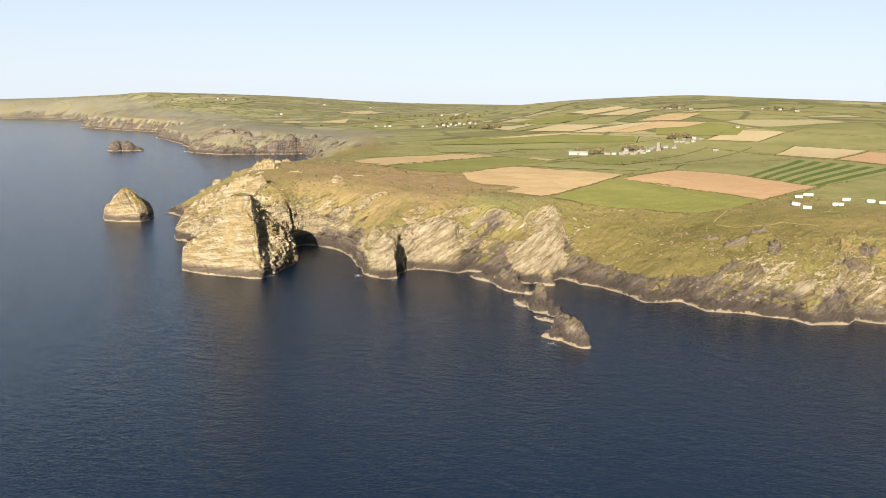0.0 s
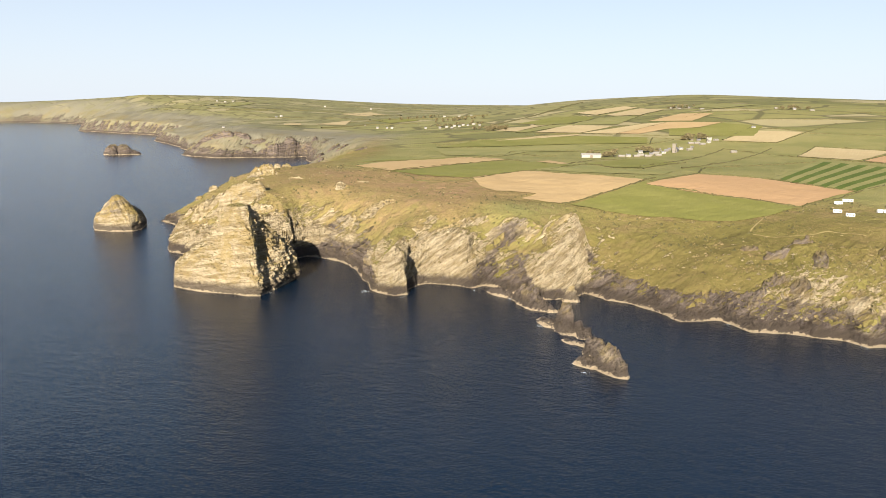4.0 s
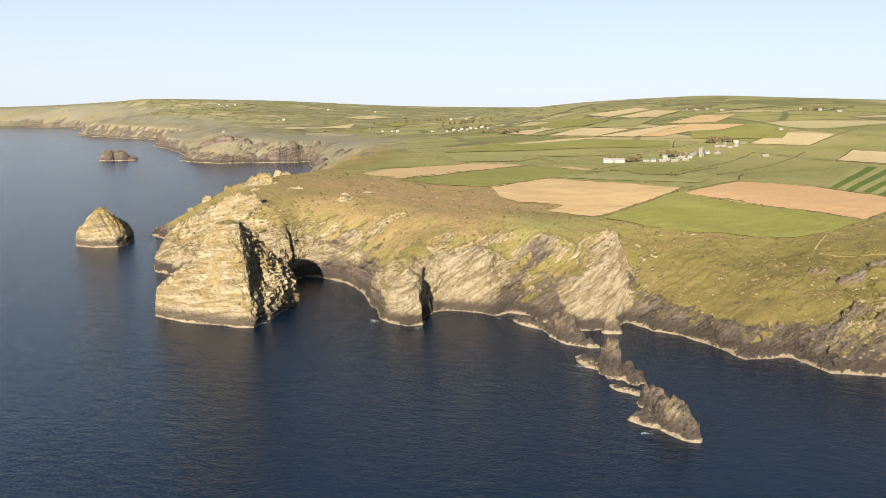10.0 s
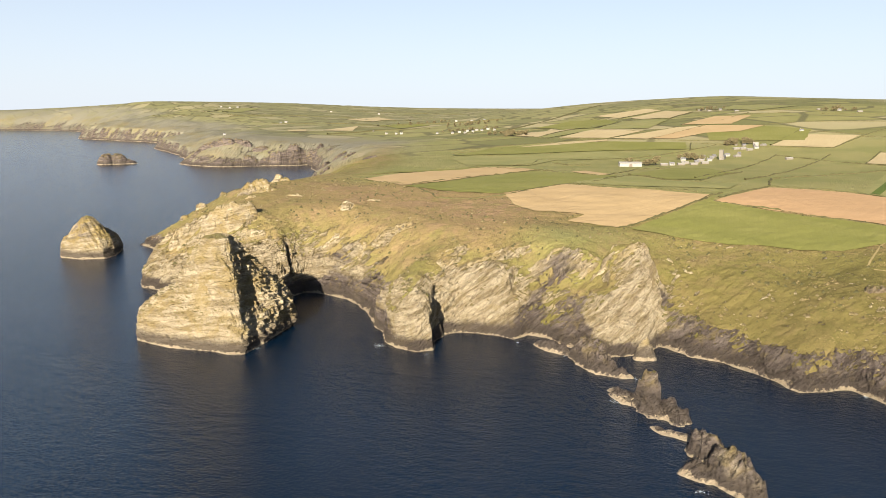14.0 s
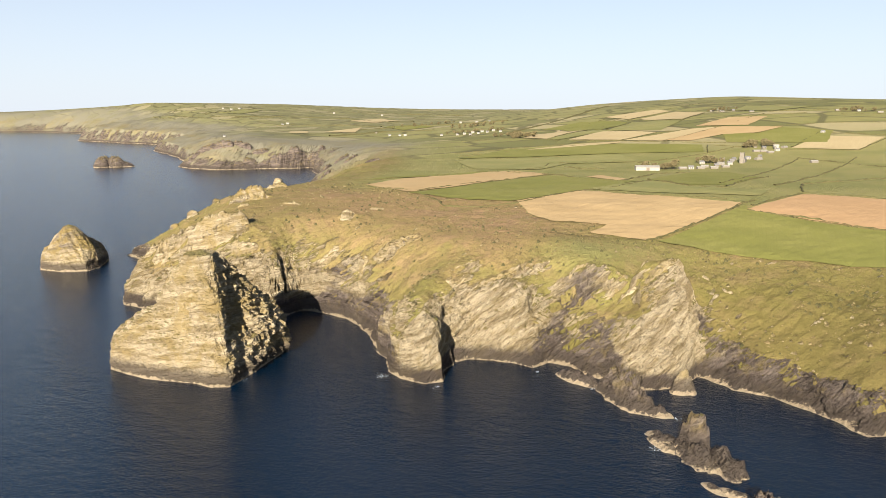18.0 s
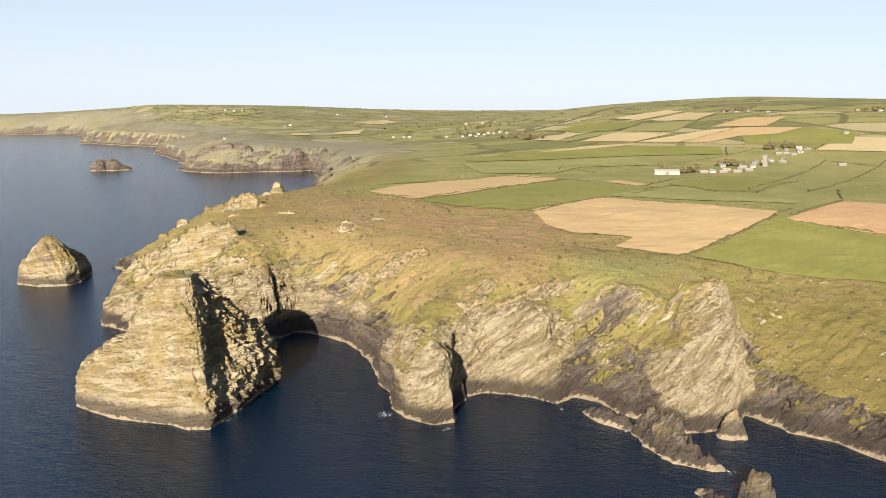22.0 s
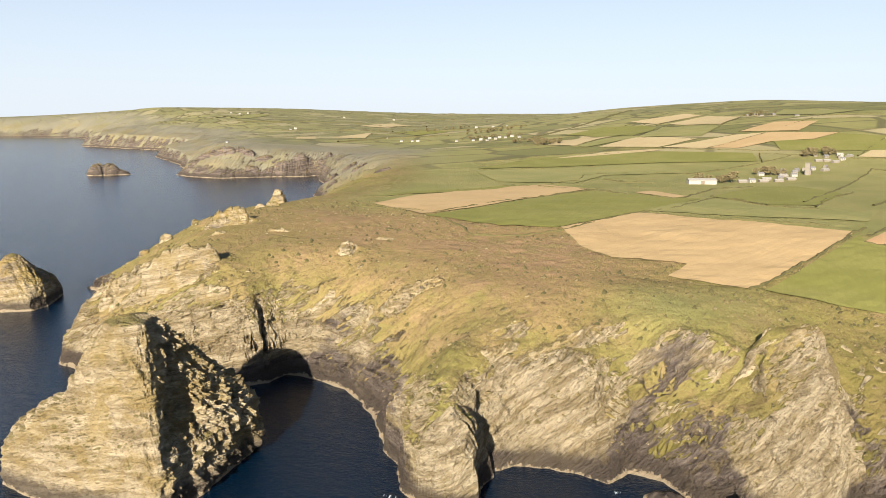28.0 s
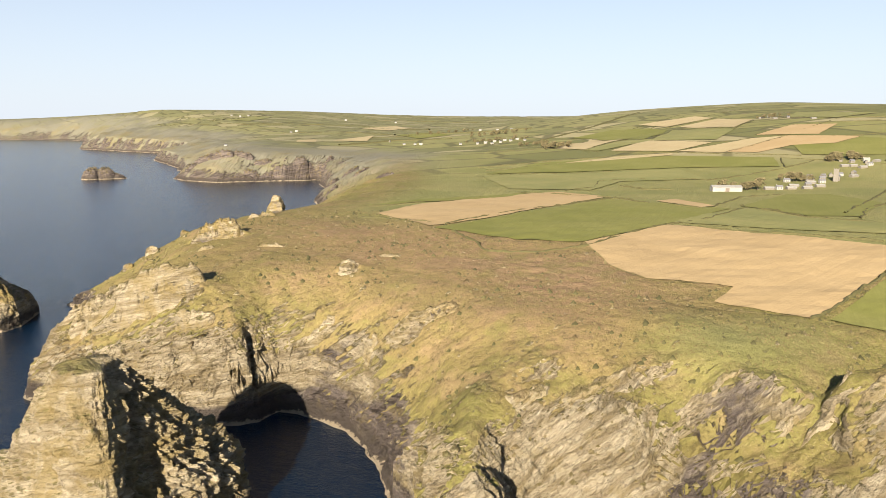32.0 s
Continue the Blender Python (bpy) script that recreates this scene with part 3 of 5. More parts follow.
def build_ground():
    xs = lines(-3700, -310, 285, 2600, 0.95, 0.0135)
    ys = lines(-250, 430, 690, 5550, 0.52, 0.0105)
    x, y = np.meshgrid(xs, ys)
    # Open sea is left out of the reckoning.
    coarse = shore_distance(x[::8, ::8], y[::8, ::8]) > -60
    coarse[1:] |= coarse[:-1].copy()
    coarse[:, 1:] |= coarse[:, :-1].copy()
    coarse[:-1] |= coarse[1:].copy()
    coarse[:, :-1] |= coarse[:, 1:].copy()
    want = np.kron(coarse, np.ones((8, 8), bool))[: x.shape[0], : x.shape[1]]
    z, d, bare = (np.full(x.shape, v) for v in (-14.0, -99.0, 0.0))
    z[want], d[want], bare[want] = land_height(x[want], y[want])
    # Bedded faces stand out and fall back towards the sea.
    calm = np.maximum(z, -1)
    for _ in range(6):
        calm[1:-1, 1:-1] = (calm[1:-1, 1:-1] + calm[:-2, 1:-1] + calm[2:, 1:-1] + calm[1:-1, :-2] + calm[1:-1, 2:]) / 5
    way_y, way_x = np.gradient(calm, ys, xs)
    steep = np.hypot(way_x, way_y)
    rocky = (bare > 0.02) & (d > 0) & (y < 900) & (steep > 0.5)
    jut_x, jut_y = np.zeros(x.shape), np.zeros(x.shape)
    whole = (x, y, z, d, bare, steep, way_x, way_y)
    x, y, z, d, bare, steep, way_x, way_y = (a[rocky] for a in whole)
    along, across = 0.8 * x + 0.6 * z, 0.8 * z - 0.6 * x + 0.25 * y
    bed = across / 2.6 + 0.6 * fbm(x / 12, z / 12 + y / 12, 2, 151)
    jut = 5.0 * (ridged(along / 40, across / 11, 4, 153) - 0.55) + 2.2 * (ridged(along / 12, across / 3.2, 3, 157) - 0.5) + 1.3 * (bed - np.floor(bed) - 0.5)
    jut = jut + 1.5 * blocks(x, y, z, 5.0, 3.0, 161) + 0.9 * blocks(x, y, z, 2.0, 1.3, 163)
    jut = jut * bare * ease(d / 5) * ease((steep - 0.5) / 1.2) * (1 - 0.6 * np.exp(-((x + 8) ** 2 + (y - 569) ** 2) / 15**2))
    jut_x[rocky], jut_y[rocky] = -jut * way_x / (steep + 0.05), -jut * way_y / (steep + 0.05)
    x, y, z, d, bare = whole[:5]
    quads, used = grid_faces(len(ys), len(xs), d > -9)
    x, y, z, d, bare, jut_x, jut_y = (a.ravel()[used] for a in (x, y, z, d, bare, jut_x, jut_y))
    # Overhangs and broken beds: push the bare rock sideways a little.
    push = bare * np.clip(d / 4, 0, 1) * 2.3
    x2 = x + jut_x + push * fbm(x / 5 + z / 6, y / 5 - z / 4, 3, 131)
    y2 = y + jut_y + push * fbm(x / 5 - z / 4, y / 5 + z / 6, 3, 141)
    mesh = fast_mesh("ground", np.stack([x2, y2, z], 1), quads, GROUND)
    mesh.polygons.foreach_set("use_smooth", bare[quads].mean(1) < 0.35)
    bare = bare * (1 - 0.95 * near_to(x, y, 33, 562, 8)) + 1.0 * near_to(x, y, -8, 569, 14) + 0.6 * near_to(x, y, 64, 532, 12) + 0.5 * near_to(x, y, 79, 556, 10) + 0.8 * near_to(x, y, -43, 531, 8)
    store(mesh, "bare", bare)
    store(mesh, "lush", np.clip(near_to(x, y, 150, 525, 68) + near_to(x, y, 106, 556, 20) + 1.3 * near_to(x, y, 33, 562, 9) + 0.8 * near_to(x, y, 62, 545, 8) + 0.8 * near_to(x, y, 17, 574, 7) + 0.9 * near_to(x, y, 235, 525, 60), 0, 1))
    near = lambda cx, cy, r: np.exp(-((x - cx) ** 2 + (y - cy) ** 2) / r**2)  # noqa: E731
    pale = near(74, 553, 18) + near(65, 532, 13) + near(-8, 572, 22) + near(-41, 533, 14) + near(-205, 680, 50) + near(-165, 655, 25) + near(205, 480, 30) * 0.6
    store(mesh, "slate", 0.15 * ease((21 - z) / 12) - 0.42 * np.clip(pale, 0, 1) * ease((z - 3) / 8) + 0.20 * ease((y - 1200) / 300) + 0.16 * near(115, 505, 38) + 0.24 * near(165, 475, 50) + 0.34 * near(33, 556, 20) - 0.34 * near(33, 562, 6) + 0.3 * near(90, 556, 8) + 0.16 * near(-74, 606, 22) + 0.1 * near(-100, 640, 16))
    store(mesh, "bracken", np.clip(near(-70, 745, 75) + 0.8 * near(10, 690, 45) + 0.7 * near(-8, 638, 34) + 0.5 * near(-150, 800, 50), 0, 1))
    # Where the far coast takes its moor tint with painted haze.
    store(mesh, "hazy_moor", ease((y - 1250) / 300) * ease((230 + 0.04 * (y - 1250) - d) / 150))
    store(mesh, "tame", np.clip(ease((d - 105) / 50) + 0.85 * near_to(x, y, 42, 604, 21) + 0.5 * near_to(x, y, 70, 612, 18), 0, 1))
    return tagged(new("ground", mesh), "rough clifftop grassland above bare slate cliffs", "ground", kind="structure")


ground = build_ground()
sea = solid("water", [(-6500, -1800, 0), (3500, -1800, 0), (3500, 5600, 0), (-6500, 5600, 0)], [(0, 1, 2, 3)], SEA)
tagged(sea, "calm deep blue sea with small ripples", "sea", kind="structure")


def finish_rock(name, co, quads, material, label, category):
    mesh = fast_mesh(name, co, quads, material, smooth=False)
    return tagged(new(name, mesh), label, category)


def stack(at, height, faces, material, seed, levels=60, around=200, rough=1.6, label="", soft=9, top_tilt=(0, 0), name="sea_rock", category="sea rock"):
    """A steep rock that stands in the sea. faces: compass angle of each side and its reach from the axis at the water, at a fifth,
    a half, two thirds and nine tenths of the height, and at the top."""
    t = np.linspace(0, 2 * np.pi, around, endpoint=False)
    caps = np.array([0.85, 0.66, 0.45, 0.22, 0.0])
    up = np.r_[-4, np.linspace(0, height, levels), np.full(len(caps), height)]
    shrink = np.r_[np.ones(levels + 1), caps][:, None]
    z, t = np.meshgrid(up, t, indexing="ij")
    soft_sum = 0
    for angle, *reach in faces:
        into = np.maximum(np.cos(t - radians(angle)), 1e-3)
        span = np.interp(z / height, np.array([0, 0.2, 0.5, 0.64, 0.9, 1.0]), np.array(reach))
        soft_sum = soft_sum + (into / np.maximum(span, 0.4)) ** soft
    r = soft_sum ** (-1 / soft)
    x, y = at[0] + r * np.cos(t), at[1] + r * np.sin(t)
    fade = np.clip(r / 6, 0.15, 1) * shrink
    big = fbm(x / 13 + z / 17, y / 13 - z / 19, 3, seed) * 2.2 + (ridged(x / 9 + z / 22, y / 9 - z / 22, 4, seed + 3) - 0.55) * 2.0
    bed = (z + 0.22 * x - 0.1 * y) / 3.1 + 1.1 * fbm(x / 9, y / 9 + z / 14, 3, seed + 5)
    ledge = 0.9 * np.clip(0.4 + fbm(x / 10 + z / 12, y / 10 - z / 9, 2, seed + 13), 0, 1) * (0.5 - bed + np.floor(bed))
    east = ease((np.cos(t) - 0.55) / 0.3)
    rib = (1.3 + 4.0 * east) * (ridged(t * 7 + z / 40, z / 23 + t, 3, seed + 17) - 0.55)
    jag = (0.4 + 1.9 * east) * (2.6 * blocks(x, y, z, 6, 7, seed + 21) + 1.2 * blocks(x, y, z, 2, 1.7, seed + 27))
    calm = np.clip((height - z) / 9, 0.12, 1)
    r = np.maximum(r + rough * fade * (0.7 * big + ledge + calm * (rib + jag) + 1.1 * fbm(x / 2.6 + z / 3, y / 2.6 - z / 3, 3, seed + 15)), 0.1) * shrink
    x, y = at[0] + r * np.cos(t), at[1] + r * np.sin(t)
    wild = np.clip((z - 0.5) / 4, 0, 1)
    z = z + rough * wild * (1.0 * fbm(x / 4, y / 4 + z / 5, 3, seed + 7) + 1.6 * (ridged(x / 7, y / 7, 3, seed + 9) - 0.5) * (z > height * 0.8))
    z = z + (z / height) ** 3 * (top_tilt[0] * (x - at[0]) + top_tilt[1] * (y - at[1]))
    n, k = z.shape
    a = (np.arange(n - 1)[:, None] * k + np.arange(k)[None]).ravel()
    b = (np.arange(n - 1)[:, None] * k + (np.arange(k)[None] + 1) % k).ravel()
    return finish_rock(name, np.stack([x, y, z], -1).reshape(-1, 3), np.stack([a, b, b + k, a + k], 1), material, label, category)


def reef(name, lobes, material, seed, step=0.5, rough=1.4, label="", category="rock"):
    """A low craggy rock. lobes: x, y, half length, half width, turn in degrees, height, bluntness."""
    k = np.array(lobes, float)
    span = k[:, 2].max() + 4
    x, y = np.meshgrid(np.arange(k[:, 0].min() - span, k[:, 0].max() + span, step), np.arange(k[:, 1].min() - span, k[:, 1].max() + span, step))
    wx, wy = x + rough * 1.9 * fbm(x / 6, y / 6, 3, seed), y + rough * 1.9 * fbm(x / 6, y / 6, 3, seed + 1)
    z = np.full(x.shape, -3.0)
    for lx, ly, long, wide, turn, high, blunt in lobes:
        c, s = math.cos(radians(turn)), math.sin(radians(turn))
        q = (np.abs(((wx - lx) * c + (wy - ly) * s) / long) ** 2 + np.abs((-(wx - lx) * s + (wy - ly) * c) / wide) ** 2) ** 0.5
        z = np.maximum(z, np.where(q < 1, high * (1 - q**blunt), -3 * (q - 1) * wide))
    inside = np.clip(z / 3, 0, 1)
    bed = (z + 0.5 * x + 0.3 * y) / 2.6 + 0.5 * fbm(x / 5, y / 5, 2, seed + 3)
    z = z + rough * inside * (3.6 * (ridged(x / 5 - y / 9, y / 7, 4, seed + 5) - 0.55) + 1.2 * (bed - np.floor(bed) - 0.5) + 0.6 * fbm(x / 2, y / 2, 2, seed + 7)
                              + 2.4 * blocks(x, y, z, 3.2, 2.0, seed + 13) + 1.0 * blocks(x, y, z, 1.4, 1.0, seed + 17))
    z = np.maximum(z, -3)
    quads, used = grid_faces(*x.shape, z > -2)
    co = np.stack([x + 0.7 * inside * fbm(x / 3 + z / 3, y / 3, 2, seed + 9), y + 0.7 * inside * fbm(x / 3, y / 3 + z / 3, 2, seed + 11), z], -1)
    return finish_rock(name, co.reshape(-1, 3)[used], quads, material, label, category)


def buttressed_stack(flanks, height, crown, material, seed, cuts=9, levels=120, rough=1.0, label=""):
    """A sea stack with sharp corners. flanks: foot x, y, head x, y, how far the corner has leant in at 0.25, 0.4, 0.54 and 0.75
    of the height, and how deeply it is ribbed."""
    k = np.array(flanks, float)
    count = len(k)
    s = np.arange(count * cuts) / cuts
    whole = s.astype(int)
    u = (s - whole)[:, None]
    k = k[whole] * (1 - u) + k[(whole + 1) % count] * u
    v = np.r_[-0.08, np.linspace(0, 1, levels)][:, None]
    lean = np.stack([np.interp(v[:, 0], (-0.08, 0, 0.25, 0.4, 0.54, 0.75, 1), (-0.02, 0, *row, 1)) for row in k[:, 4:8]], 1)
    x, y = k[:, 0] + (k[:, 2] - k[:, 0]) * lean, k[:, 1] + (k[:, 3] - k[:, 1]) * lean
    z = np.repeat(v * height, x.shape[1], 1)
    rib = np.repeat(k[None, :, 8], len(v), 0)
    # Outward way, from the run of the surface round and up the rock.
    ring = np.stack([np.roll(a, -1, 1) - np.roll(a, 1, 1) for a in (x, y, z)], -1)
    rise = np.stack([np.gradient(a, axis=0) for a in (x, y, z)], -1)
    out = np.cross(ring, rise)
    out /= np.linalg.norm(out, axis=-1, keepdims=True) + 1e-9
    run = s[None] * 4.2 + 0.15 * z
    bed = (z + 0.16 * x - 0.1 * y) / 2.3 + 0.8 * fbm(x / 11, y / 11 + z / 16, 3, seed + 5)
    ledge = (0.5 - bed + np.floor(bed)) * np.clip(0.35 + fbm(x / 10 + z / 12, y / 10 - z / 9, 2, seed + 13), 0, 1)
    flutes = ridged(run / 1.5 + 0.5 * fbm(x / 8, z / 8, 2, seed + 1), z / 26, 3, seed + 17) - 0.5
    knobs = blocks(x, y, z, 4.0, 5.0, seed + 21) + 0.7 * blocks(x, y, z, 1.8, 1.9, seed + 27)
    push = 1.7 * fbm(x / 10 + z / 13, y / 10 - z / 12, 3, seed) + 0.7 * ledge + 1.3 * fbm(x / 2.6 + z / 3, y / 2.6 - z / 3, 3, seed + 15)
    push = push + 0.8 * (blocks(x, y, z, 5, 1.6, seed + 31) + 0.7 * blocks(x, y, z, 1.6, 0.8, seed + 37)) + rib * (6.5 * flutes + 2.8 * knobs)
    push = rough * push * np.clip((z + 1) / 4, 0.15, 1) * np.clip((height + 2 - z) / 9, 0.25, 1)
    x, y, z = (a + push * out[..., n] for n, a in enumerate((x, y, z)))
    z = np.where(v < 0, -4, z)
    # The crown closes inwards over a ragged summit.
    for much in (0.75, 0.5, 0.25, 0.02):
        cx, cy = crown[0] + (x[levels] - crown[0]) * much, crown[1] + (y[levels] - crown[1]) * much
        cz = z[levels] + (crown[2] - z[levels]) * (1 - much) + 1.6 * rough * (1 - much) * fbm(cx / 3, cy / 3, 3, seed + 9)
        x, y, z = np.vstack([x, cx]), np.vstack([y, cy]), np.vstack([z, cz])
    n, around = z.shape
    a = (np.arange(n - 1)[:, None] * around + np.arange(around)[None]).ravel()
    b = (np.arange(n - 1)[:, None] * around + (np.arange(around)[None] + 1) % around).ravel()
    return finish_rock("sea_rock", np.stack([x, y, z], -1).reshape(-1, 3), np.stack([a, b, b + around, a + around], 1), material, label, "sea rock")


# The great stack in front of the headland: a sharp corner to the south-east, a hollow ribbed flank behind it, a low shoulder to the west.
RIBBED_FLANK = [(-126, 521, -138, 543, 0.2, 0.38, 0.5, 0.62, 0.25), (-122, 533, -139.5, 547, 0.38, 0.58, 0.68, 0.78, 0.55),
                (-118.5, 549, -140, 551, 0.15, 0.42, 0.68, 0.84, 1.0), (-115.5, 563, -140.5, 552.5, 0.03, 0.14, 0.38, 0.73, 1.0),
                (-113, 573, -141, 554, 0.02, 0.12, 0.32, 0.66, 0.7), (-117, 589, -142.5, 555, 0.06, 0.18, 0.36, 0.66, 0.5)]
BEDDED_FLANK = [(-136, 598, -146, 556, 0.1, 0.25, 0.43, 0.72, 0.3), (-165, 588, -149, 554, 0.1, 0.3, 0.52, 0.76, 0.1),
                (-192, 556, -152.5, 547, 0.04, 0.22, 0.6, 0.76, 0.0), (-188.6, 543, -151, 543.5, 0.08, 0.3, 0.64, 0.79, 0.0),
                (-167, 530, -147.5, 539.5, 0.14, 0.48, 0.79, 0.87, 0.0), (-142, 524.5, -143, 539.5, 0.18, 0.4, 0.53, 0.67, 0.0),
                (-134, 520, -139.5, 541, 0.2, 0.39, 0.52, 0.65, 0.05)]
buttressed_stack(RIBBED_FLANK + BEDDED_FLANK, 55, (-144.5, 547.5, 56.5), STACK_CRAG, 401, cuts=44, levels=150,
                 label="steep pale sea stack with ochre lichen and a shaded ribbed flank")
DOME_FLANKS = [(-306, 766, -325, 784, 0.1, 0.25, 0.42, 0.68, 0.15), (-302, 779, -323, 788, 0.03, 0.1, 0.28, 0.6, 0.3), (-310, 812, -325, 791, 0.06, 0.16, 0.32, 0.65, 0.3),
               (-332, 818, -329, 792, 0.08, 0.2, 0.38, 0.68, 0.1), (-354, 790, -333, 788, 0.08, 0.2, 0.38, 0.66, 0.0),
               (-344, 770, -331, 785, 0.1, 0.26, 0.42, 0.68, 0.0), (-322, 762, -328, 783, 0.12, 0.28, 0.44, 0.7, 0.0)]
buttressed_stack(DOME_FLANKS, 31, (-328, 787, 32.5), PALE_CRAG, 431, cuts=34, levels=70, rough=0.7,
                 label="pointed ochre sea stack with a dark flank standing off the headland")
stack((-286, 1310), 26, [(185, 13, 11, 8, 5, 3, 2), (0, 11, 11, 10, 8, 6, 3), (270, 10, 9, 7, 5, 4, 2), (90, 10, 9, 7, 5, 4, 2)],
      PALE_CRAG, 441, levels=34, around=90, rough=0.5, label="slender brown sea stack in the cove behind the headland")
reef("rock_islet", [(-800, 1880, 20, 24, 0, 21, 3), (-778, 1890, 22, 20, 0, 22, 2.5), (-762, 1896, 22, 16, 0, 9, 2)],
     BLACK_CRAG, 451, step=1.2, rough=1.5, label="dark jagged islet far out in the bay", category="islet")
# The broken reef that runs out from the bluff.
reef("reef_rock", [(58, 457, 23, 7, -62, 3.0, 2.5), (60.5, 463, 6.5, 4.5, -60, 12.5, 3), (66, 447, 10, 4.5, -58, 5.0, 2)],
     DARK_CRAG, 461, label="jagged brown reef rock with a small tower")
reef("reef_rock", [(68, 410, 10, 6.5, -50, 7.5, 3), (70, 390, 15, 6, -70, 9.0, 3), (62, 397, 9, 6, -40, 3.0, 2.5)],
     DARK_CRAG, 471, label="blocky outermost reef rock with a tan apron")
reef("reef_rock", [(64, 427, 8, 3, -40, 1.6, 2), (57, 432, 5, 2.5, -60, 1.2, 2)], DARK_CRAG, 475, rough=0.5, label="low reef skerry barely above the water")
reef("reef_rock", [(46, 508, 13, 8, -70, 11, 2), (50, 499, 13, 5, -35, 3.5, 2), (43, 520, 10, 6, -80, 9, 2.5)],
     DARK_CRAG, 481, label="wedge of dark slate at the foot of the bluff")
reef("reef_rock", [(73, 521, 6, 5, 20, 9.5, 1.6)], PALE_CRAG, 491, step=0.4, rough=0.6, label="pointed pale rock beside the bluff")
reef("reef_rock", [(29, 534, 13, 4.5, -50, 4.0, 2.5)], DARK_CRAG, 497, rough=0.6, label="low flat slab of slate awash at the shore")
# ---- fields, hedges and paths ----
def draped(bm, outline, step, lift):
    """Lay a flat outline over the land: cut it into squares and raise each corner to the ground."""
    bm.faces.new([bm.verts.new((x, y, 0)) for x, y in outline])
    for axis in (0, 1):
        low, high = min(p[axis] for p in outline), max(p[axis] for p in outline)
        for at in np.arange(low + step, high, step):
            place, way = [0, 0, 0], [0, 0, 0]
            place[axis], way[axis] = at, 1
            bmesh.ops.bisect_plane(bm, geom=bm.verts[:] + bm.edges[:] + bm.faces[:], plane_co=place, plane_no=way)
    co = np.array([v.co[:2] for v in bm.verts])
    for v, z in zip(bm.verts, land_height(co[:, 0], co[:, 1])[0]):
        v.co.z = z + lift
    bm.normal_update()
    if sum(f.normal.z for f in bm.faces) < 0:
        bmesh.ops.reverse_faces(bm, faces=bm.faces[:])
    return bm


def part(name, bm, material, parent=None, label="", smooth=False):
    """Link a bmesh as one mesh object."""
    mesh = bpy.data.meshes.new(name)
    bm.to_mesh(mesh)
    bm.free()
    mesh.materials.append(material)
    if smooth:
        mesh.shade_smooth()
    ob = new(name, mesh)
    ob.parent = parent
    return tagged(ob, label)


FIELD_COUNT = []


def field(outline, material, label):
    size = max(max(p[n] for p in outline) - min(p[n] for p in outline) for n in (0, 1))
    near = min(p[1] for p in outline)
    # Outlines wander a little, as a plough leaves them.
    wavy = []
    for (ax, ay), (bx, by) in zip(outline, outline[1:] + outline[:1]):
        cuts = max(1, int(math.hypot(bx - ax, by - ay) / 14))
        for i in range(cuts):
            x, y = ax + (bx - ax) * i / cuts, ay + (by - ay) * i / cuts
            j = 0.0 if i == 0 else 1.0 + 0.0006 * near
            wavy.append((x + j * noise.noise((x / 9, y / 9, 1)), y + j * noise.noise((x / 9, y / 9, 7))))
    FIELD_COUNT.append(outline)
    ob = part("field", draped(bmesh.new(), wavy, max(4, size / 34), 0.42 + 0.0005 * max(0, near - 700) + 0.01 * (len(FIELD_COUNT) % 7)), material)
    return tagged(ob, label, "field", kind="structure")


field([(17, 748), (73, 799), (169, 721), (135, 684), (101, 648), (81, 629), (52, 647), (66, 667), (33, 678), (22, 700)], TAN_SOIL, "bare tan ploughed field with a notched corner")
field([(163, 699), (229, 764), (272, 735), (321, 662), (253, 606), (231, 634), (198, 664)], RED_SOIL, "bare reddish ploughed field on the clifftop plain")
field([(-104, 854), (-77, 915), (30, 996), (66, 955), (-45, 816), (-66, 797)], TAN_SOIL, "narrow bare tan field behind the headland")
field([(-63, 790), (61, 935), (133, 872), (74, 805), (16, 748), (-18, 756)], LUSH, "smooth green pasture between two ploughed fields")
field([(167, 712), (163, 697), (196, 660), (229, 630), (250, 602), (218, 582), (194, 576), (140, 599), (88, 629), (105, 647), (139, 683)], LUSH, "bright green pasture beside the ploughed land")
field([(425, 994), (488, 1082), (554, 1016), (470, 935)], STUBBLE, "pale tan stubble field")
field([(472, 928), (550, 1004), (578, 974), (503, 844)], RED_SOIL, "reddish bare field on the rise")
field([(399, 1187), (468, 1265), (537, 1227), (461, 1144)], STUBBLE, "pale yellow stubble field above the hamlet")
field([(86, 1497), (200, 1907), (211, 1637), (120, 1444)], STUBBLE, "pale stubble field on the hillside")
field([(148, 1403), (222, 1518), (286, 1412), (217, 1350)], STUBBLE, "tan hillside field")
field([(221, 1347), (340, 1418), (379, 1413), (268, 1310)], STUBBLE, "tan hillside field")
field([(273, 1313), (385, 1415), (457, 1361), (409, 1324), (358, 1331), (303, 1294)], TAN_SOIL, "long tan hillside field")
field([(357, 1450), (440, 1538), (492, 1502), (424, 1405)], TAN_SOIL, "tan field high on the hill")
field([(381, 1935), (486, 2029), (503, 1871), (382, 1613)], STUBBLE, "pale field high on the hill")
field([(340, 2126), (477, 2165), (487, 2062), (367, 1980)], STUBBLE, "pale field high on the hill")
field([(530, 1784), (638, 1999), (671, 1728), (539, 1608)], OLIVE, "olive pasture near the hilltop")
field([(227, 1511), (352, 1876), (369, 1573), (300, 1439)], OLIVE, "olive pasture on the hillside")
field([(362, 1334), (408, 1320), (455, 1355), (505, 1301), (456, 1213), (342, 1259)], LUSH, "green pasture below the tan hillside fields")
field([(63, 1289), (141, 1328), (212, 1333), (210, 1317), (136, 1299)], STUBBLE, "thin pale strip of cut grass along a hedge")
